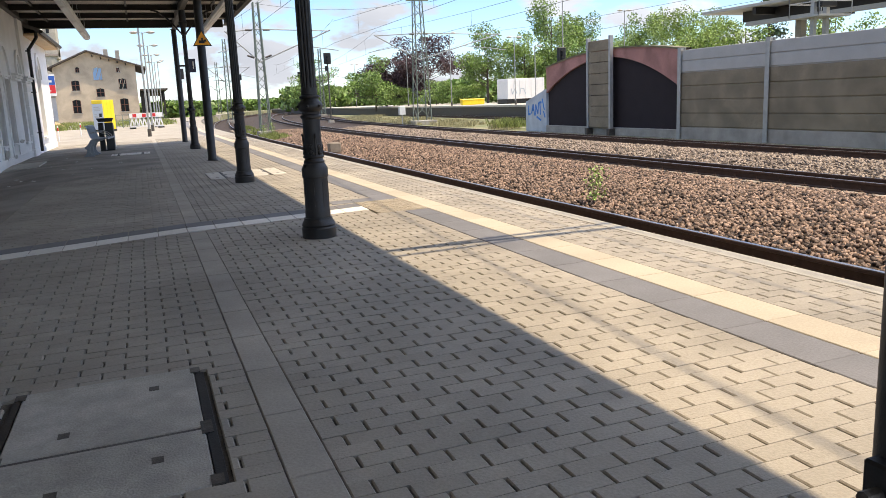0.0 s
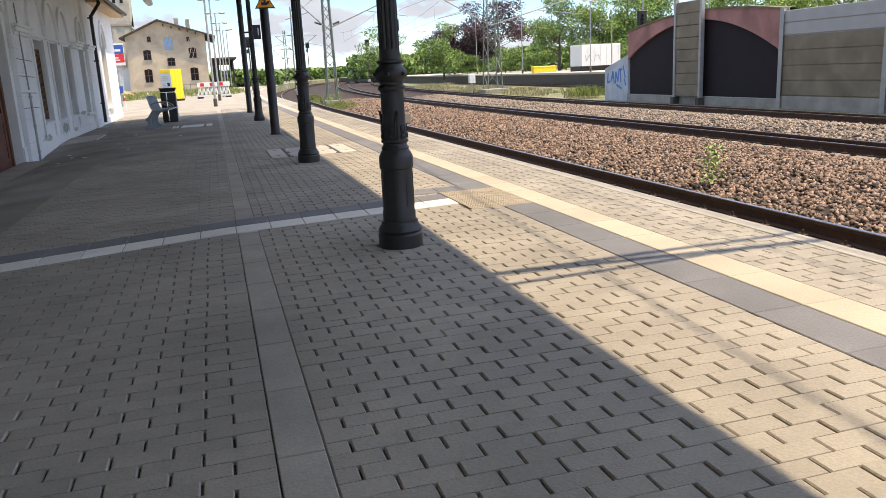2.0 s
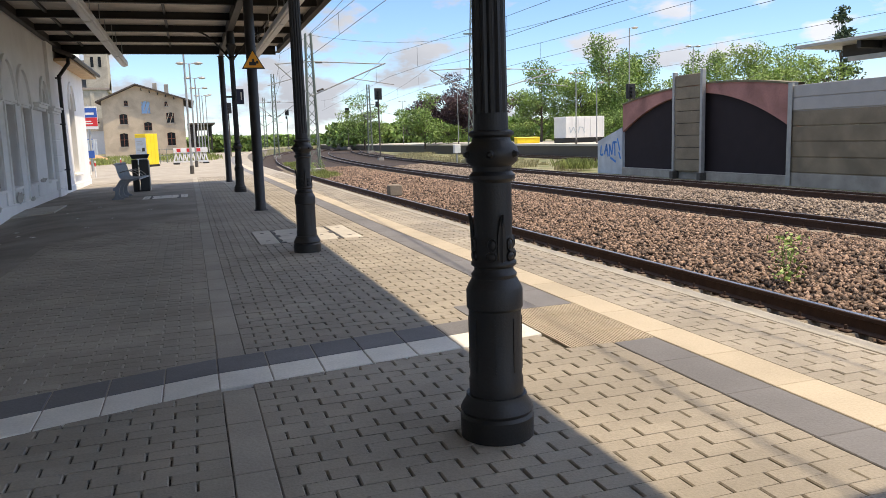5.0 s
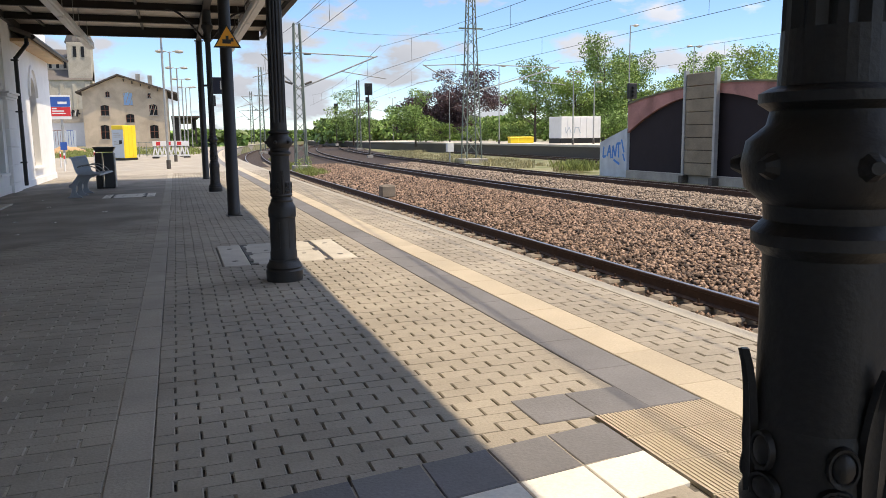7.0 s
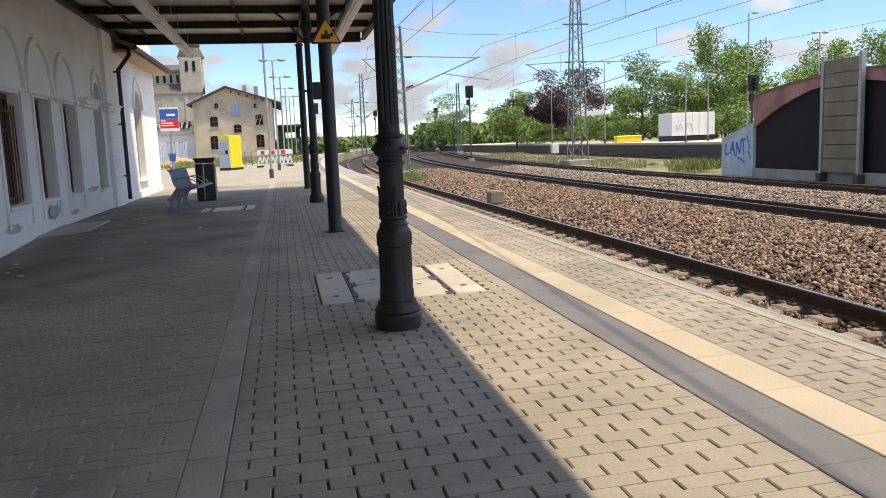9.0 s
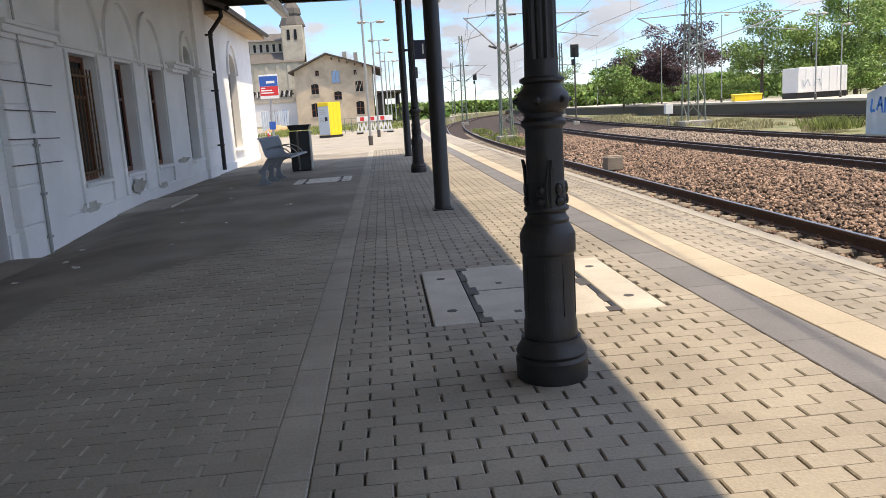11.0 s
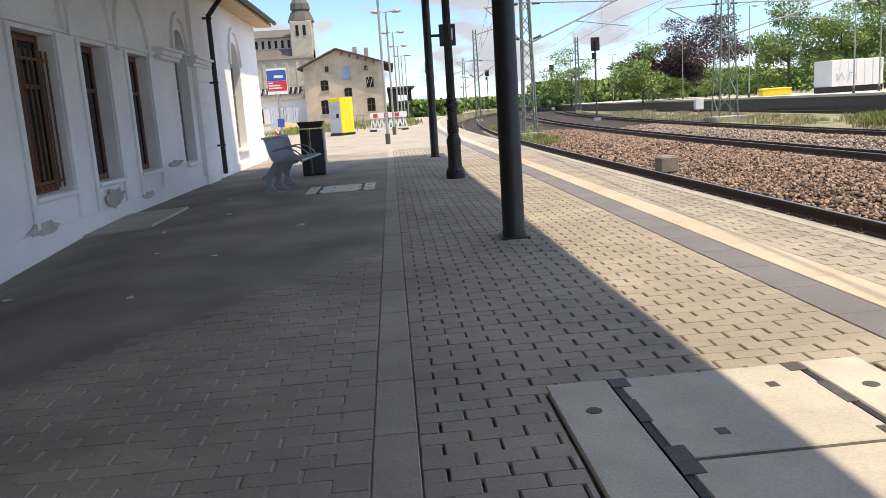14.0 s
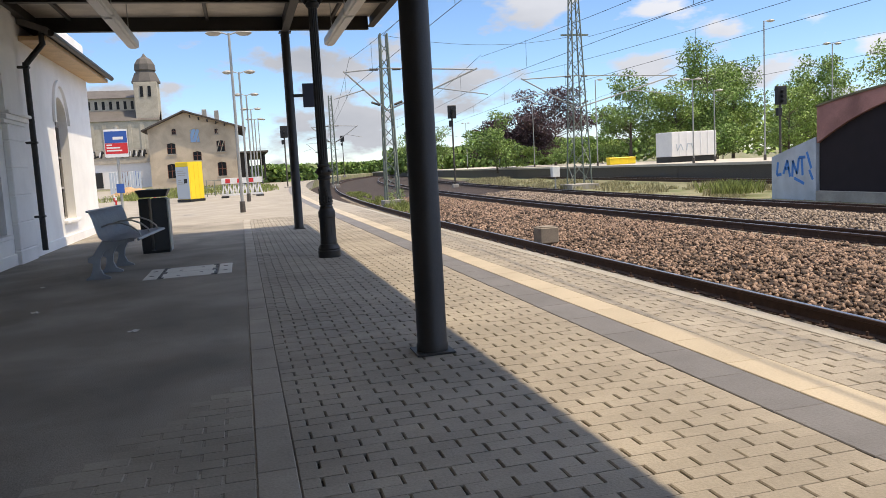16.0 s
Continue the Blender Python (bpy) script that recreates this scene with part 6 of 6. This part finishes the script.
def curved_sheet(pts, y0, y1, th):
    bm = bmesh.new()
    rows = []
    for x, z in pts:
        rows.append([bm.verts.new((x, y0, z)), bm.verts.new((x, y1, z))])
    for a, b in zip(rows, rows[1:]):
        bm.faces.new((a[0], a[1], b[1], b[0]))
    e = bmesh.ops.solidify(bm, geom=bm.faces[:], thickness=th)
    bmesh.ops.recalc_face_normals(bm, faces=bm.faces[:])
    return bm


prof = [(0.43, 0.47), (0.42, 0.495), (0.36, 0.50), (0.16, 0.475), (0.03, 0.48), (-0.015, 0.52), (-0.045, 0.62), (-0.075, 0.75), (-0.105, 0.83), (-0.13, 0.84)]
smooth(part("seat", curved_sheet(prof[:5], -bl / 2, bl / 2, 0.018), M_BENCH, bn), 60)
smooth(part("backrest", curved_sheet(prof[4:], -bl / 2, bl / 2, 0.018), M_BENCH, bn), 60)
part("front_tube", rod((0.43, -bl / 2, 0.475), (0.43, bl / 2, 0.475), 0.016, seg=10), M_BENCH, bn)
part("top_tube", rod((-0.12, -bl / 2, 0.84), (-0.12, bl / 2, 0.84), 0.014, seg=10), M_BENCH, bn)

wb = empty("waste_bin", -1.437, 28.25, deck(-1.62, 28.25))
tagged(wb, "dark grey sorting waste bin with angled hoods", "bin")
for i, dx in enumerate((-0.15, 0.08)):
    part("compartment", box(dx - 0.075 - 0.04 * i, dx + 0.075 + 0.04 * i, -0.2, 0.2, 0.04, 0.88, 0.012), M_IRON if i == 0 else M_BIN, wb)
hd = box(-0.26, 0.24, -0.23, 0.23, 0.9, 1.02, 0.01)
for v in hd.verts:
    if v.co.z < 0.95:
        v.co.x *= 0.8
        v.co.y *= 0.8
part("hood", hd, M_BIN, wb)
part("plinth", box(-0.22, 0.19, -0.18, 0.18, 0.0, 0.04), M_BLACK, wb)
part("side_panel", box(0.20, 0.22, -0.2, 0.2, 0.02, 0.86, 0.004), M_GALV, wb, "grey end panel")

ws = empty("warning_sign", COLX + 0.02, 19.45 - 0.1, 2.64)
tagged(ws, "yellow triangular warning sign with black border on a column", "sign")


def triangle(s, y0, y1, dz=0.0):
    bm = bmesh.new()
    a = [bm.verts.new((x * s, y0, z * s + dz)) for x, z in ((-0.20, -0.14), (0.20, -0.14), (0, 0.20))]
    b = [bm.verts.new((x * s, y1, z * s + dz)) for x, z in ((-0.20, -0.14), (0.20, -0.14), (0, 0.20))]
    bm.faces.new(a), bm.faces.new(b[::-1])
    for i in range(3):
        bm.faces.new((a[i], a[(i + 1) % 3], b[(i + 1) % 3], b[i]))
    bmesh.ops.recalc_face_normals(bm, faces=bm.faces[:])
    return bm


part("plate", triangle(1.0, -0.012, 0.0), M_BLACK, ws)
part("yellow_field", triangle(0.84, -0.016, -0.0125), M_ORANGE, ws)
sym = bmesh.new()
box(-0.07, 0.05, -0.019, -0.0165, -0.08, -0.02, 0, sym)
box(-0.02, 0.02, -0.019, -0.0165, -0.02, 0.03, 0, sym)
box(0.05, 0.09, -0.019, -0.0165, -0.05, 0.0, 0, sym)
part("symbol", sym, M_BLACK, ws)
ns = empty("platform_sign", 1.46, 30.85, 2.68)
tagged(ns, "navy platform sign with a white number fixed to a column", "sign")
part("plate", box(-0.18, 0.18, -0.04, 0.04, -0.235, 0.235, 0.008), M_NAVY, ns)
part("bracket", box(-0.38, -0.17, -0.015, 0.015, -0.03, 0.03), M_IRON, ns)
cu = bpy.data.curves.new("digit", "FONT")
cu.body, cu.size, cu.align_x, cu.align_y, cu.extrude = "1", 0.36, "CENTER", "CENTER", 0.001
tmp = new("digit_tmp", cu)
dg = bpy.data.meshes.new_from_object(tmp.evaluated_get(bpy.context.evaluated_depsgraph_get()))
bpy.data.objects.remove(tmp)
dg.materials.append(M_WHITE)
do = new("digit", dg)
do.parent = ns
do.matrix_basis = pose(0.10, -0.0425, 0, 90, 0, 0)

bp_ = empty("latch_box", 0.90, 2.22, 0.385)
tagged(bp_, "small black latch box bolted to a column", "box")
part("plate", box(-0.05, 0.06, -0.04, 0.04, -0.07, 0.06, 0.006), M_IRON, bp_)
part("knob", rod((-0.05, 0, 0), (-0.09, 0, 0), 0.016), M_STEEL, bp_)

rl_ = random.Random(12)
litter = [(-2.851, 18.9), (-2.659, 18.0), (-2.373, 17.5), (-1.752, 18.3), (-2.087, 20.1), (-2.469, 21.6), (-1.991, 22.7), (-1.513, 19.7), (-3.041, 23.6), (-2.373, 24.7), (-2.755, 17.2), (-0.941, 21.2)]
for i, (x, y) in enumerate(litter):
    bm = bmesh.new()
    bmesh.ops.create_grid(bm, x_segments=3, y_segments=3, size=0.03 + 0.02 * rl_.random())
    for v in bm.verts:
        v.co.z = 0.004 + rl_.random() * 0.022
        v.co.x *= 1.3
    bmesh.ops.solidify(bm, geom=bm.faces[:], thickness=0.002)
    o = part("paper_scrap", bm, M_LITTER)
    o.matrix_basis = pose(x, y, deck(x, y), 0, 0, rl_.uniform(0, 180)) @ Matrix.Diagonal((0.7, 0.7, 0.7, 1))
    tagged(o, "crumpled scrap of white paper on the asphalt", "litter", "paper scraps")

# ---- hatches and paving pieces ----
def slab(x0, x1, y0, y1, dz=0.003, th=0.05, bevel=0.006):
    bm = box(x0, x1, y0, y1, -th, 0.0, bevel)
    for v in bm.verts:
        v.co.z += deck(v.co.x, v.co.y) + dz
    return bm


def hatch(x0, x1, y0, y1, side, label, stone, seam=0.5):
    h = empty("cable_hatch", 0, 0, 0)
    tagged(h, label, "hatch", "cable hatches")
    ym = y0 + (y1 - y0) * seam
    part("bed", slab(x0 + 0.004, x1 - 0.004, y0 + 0.004, y1 - 0.004, -0.012), M_IRON, h)
    xa, xb = (x0 + side, x1 - side) if side else (x0 + 0.05, x1 - 0.05)
    part("seam", slab(xa, xb, ym - 0.0088, ym + 0.0088, 0.0015, 0.02, 0.0), M_JOINT, h, "dark dirt-filled seam between the lids")
    if side:
        for a, b in ((x0, xa - 0.03), (xb + 0.03, x1)):
            s = part("side_slab", slab(a + 0.005, b - 0.002, y0 + 0.005, y1 - 0.005, 0.004), stone, h, "concrete side slab")
            for yy in (y0 + 0.3, y1 - 0.3):
                bm = turned([(0.028, -0.01), (0.03, 0.0012)], 12)
                bmesh.ops.transform(bm, verts=bm.verts, matrix=Matrix.Translation(((a + b) / 2, yy, deck((a + b) / 2, yy) + 0.0045)))
                part("lifting_eye", bm, M_STEEL, s)
    for a, b in ((y0 + 0.014, ym - 0.009), (ym + 0.009, y1 - 0.014)):
        lid = part("lid", slab(xa, xb, a, b, 0.004), stone, h, "concrete lid")
        for x, yy in ((xb - 0.17, b - 0.2), (xa + 0.2, a + 0.16)):
            part("lifting_slot", slab(x - 0.02, x + 0.02, yy - 0.025, yy + 0.025, 0.0052, 0.01, 0.0), M_STEEL, lid)
    for x, inward in ((xa - 0.016, 1), (xb + 0.016, -1)):
        rail_ = part("hinge_rail", slab(x - 0.012, x + 0.012, y0 + 0.01, y1 - 0.01, 0.003, 0.03, 0.0), M_IRON, h, "dark rusty steel hinge rail")
        plates = ((0.035, 0.045, 0.058), (0.2, 0.085, 0.03), (0.5, 0.095, 0.058), (0.77, 0.1, 0.03), (0.96, 0.045, 0.058))
        if not side:
            plates = ((0.04, 0.035, 0.03), (seam, 0.06, 0.03), (0.955, 0.035, 0.03))
        for f_, half, wide in plates:
            yy = y0 + (y1 - y0) * f_
            xs = sorted((x - inward * 0.012, x + inward * wide))
            part("hinge", slab(xs[0], xs[1], yy - half, yy + half, 0.0065, 0.012, 0.0), M_STEEL, rail_)
    return h


hatch(-1.03, -0.238, 3.60, 4.84, 0.0, "grey concrete double hatch with steel hinges in the paving", M_HATCH_OLD, 0.4)
hatch(0.587, 1.857, 14.54, 16.0, 0.28, "pale concrete cable hatch with side slabs and steel hinges", M_HATCH)
hatch(-1.27, -0.24, 24.5, 25.57, 0.2, "pale concrete cable hatch near the bench", M_WHITE_TILE)
dh = part("drain_slab", slab(-3.60, -2.80, 22.3, 24.0, 0.03, 0.07, 0.008), M_HATCH)
tagged(dh, "flat grey concrete slab let into the asphalt by the wall", "slab")
dk = part("drain_slab", slab(-3.328, -2.469, 10.4, 11.9, 0.035, 0.07, 0.008), M_HATCH)
tagged(dk, "flat grey concrete slab let into the asphalt by the wall", "slab")


def row_of_slabs(name, x0, x1, y0, y1, length, material, gap=0.004, skip=()):
    y = y0
    i = 0
    while y < y1 - 0.05:
        b = min(y + length, y1)
        if not any(b > s0 + 0.05 and y < s1 - 0.05 for s0, s1 in skip):
            part(name, slab(x0 + gap / 2, x1 - gap / 2, y + gap / 2, b - gap / 2, 0.002, 0.03, 0.004), material, platform)
        y = b
        i += 1


row_of_slabs("kerb_slab", -0.073, 0.083, -2.5, 8.99, 0.55, M_SLAB)
row_of_slabs("kerb_slab", -0.073, 0.083, 9.62, Y_END, 0.55, M_SLAB)
row_of_slabs("dark_tile", 2.091, 2.362, -2.5, 8.93, 0.55, M_DARK)
row_of_slabs("dark_tile", 2.091, 2.362, 9.96, Y_END, 0.55, M_DARK)
row_of_slabs("cream_tile", 2.367, 2.608, -2.5, Y_END, 0.55, M_CREAM)
row_of_slabs("edge_stone", 3.205, 3.336, -2.5, Y_END + 24, 1.0, M_EDGE)


def ribbed(x0, x1, y0, y1, material, name, n=15):
    bm = slab(x0 + 0.003, x1 - 0.003, y0 + 0.003, y1 - 0.003, -0.001, 0.03, 0.003)
    for i in range(n):
        x = x0 + (i + 0.5) * (x1 - x0) / n
        own = box(x - 0.005, x + 0.005, y0 + 0.006, y1 - 0.006, 0, 0.004)
        for v in own.verts:
            v.co.z += deck(v.co.x, v.co.y) - 0.0015
        join(bm, own)
    part(name, bm, material, platform)


def stripe_y(x):
    """The near edge of the white guidance stripe, which crosses the platform aslant."""
    return 9.01 + (0.14 if x > -0.13 else 0.31) * (x + 0.13)


def slanted(x0, x1, y0, y1):
    bm = slab(x0, x1, y0, y1, 0.005, 0.03, 0.004)
    xm, k = (x0 + x1) / 2, stripe_y(x1) - stripe_y(x0)
    for v in bm.verts:
        v.co.y += k * (v.co.x - xm) / (x1 - x0)
    return bm


x = -3.32
while x < 1.65:
    yo = stripe_y(x + 0.14)
    part("white_tile", slanted(x + 0.003, x + 0.267, yo + 0.004, yo + 0.286), M_WHITE_TILE, platform)
    part("dark_tile", slanted(x + 0.003, x + 0.267, yo + 0.294, yo + 0.586), M_DARK, platform)
    x += 0.27
for i in range(2):
    part("grey_tile", slab(1.565 + 0.265 * i, 1.827 + 0.265 * i, 9.95, 10.24, 0.005, 0.03, 0.004), M_DARK, platform)
for i in range(2):
    for j in range(4):
        ribbed(1.82 + 0.272 * i, 2.09 + 0.272 * i, 8.93 + 0.257 * j, 9.185 + 0.257 * j, M_CREAM, "ribbed_tile")

# paving blocks: a stretch near the walk as single pieces, the rest joined
ZONES = [(0.080, 2.093), (2.606, 3.205), (-2.0, -0.071)]
rects = []
for a, b in ZONES:
    rects += paver_rects(a, b, -2.36, Y_END)
rects = [r for r in rects if r[1] > 0 or (r[2] + r[3]) / 2 < cover_edge((r[0] + r[1]) / 2)]
near = [r for r in rects if 0.2 < (r[0] + r[1]) / 2 < 2.07 and 10.2 < (r[2] + r[3]) / 2 < 13.2][:300]
chosen = set(near)
rest = [r for r in rects if r not in chosen]
v, f = tile_mesh(rest, GAP, 0.005)
tagged(raw("paving_blocks", v, f, M_PAVER), "sand-coloured rectangular concrete paving blocks laid in running bond", "paving", kind="stuff")
shapes = {}
for x0, x1, y0, y1, dz, k in near:
    key = round(x1 - x0, 3)
    if key not in shapes:
        vv, ff = tile_mesh([(-(x1 - x0) / 2, (x1 - x0) / 2, -PY / 2, PY / 2, 0, 1.0)], GAP, 0.005)
        me = bpy.data.meshes.new("paving_block")
        me.from_pydata(vv, [], ff)
        me.materials.append(M_PAVER)
        shapes[key] = me
    o = new("paving_block", shapes[key])
    o.parent = platform
    xm, ym = (x0 + x1) / 2, (y0 + y1) / 2
    o.matrix_basis = pose(xm, ym, deck(xm, ym) + dz)
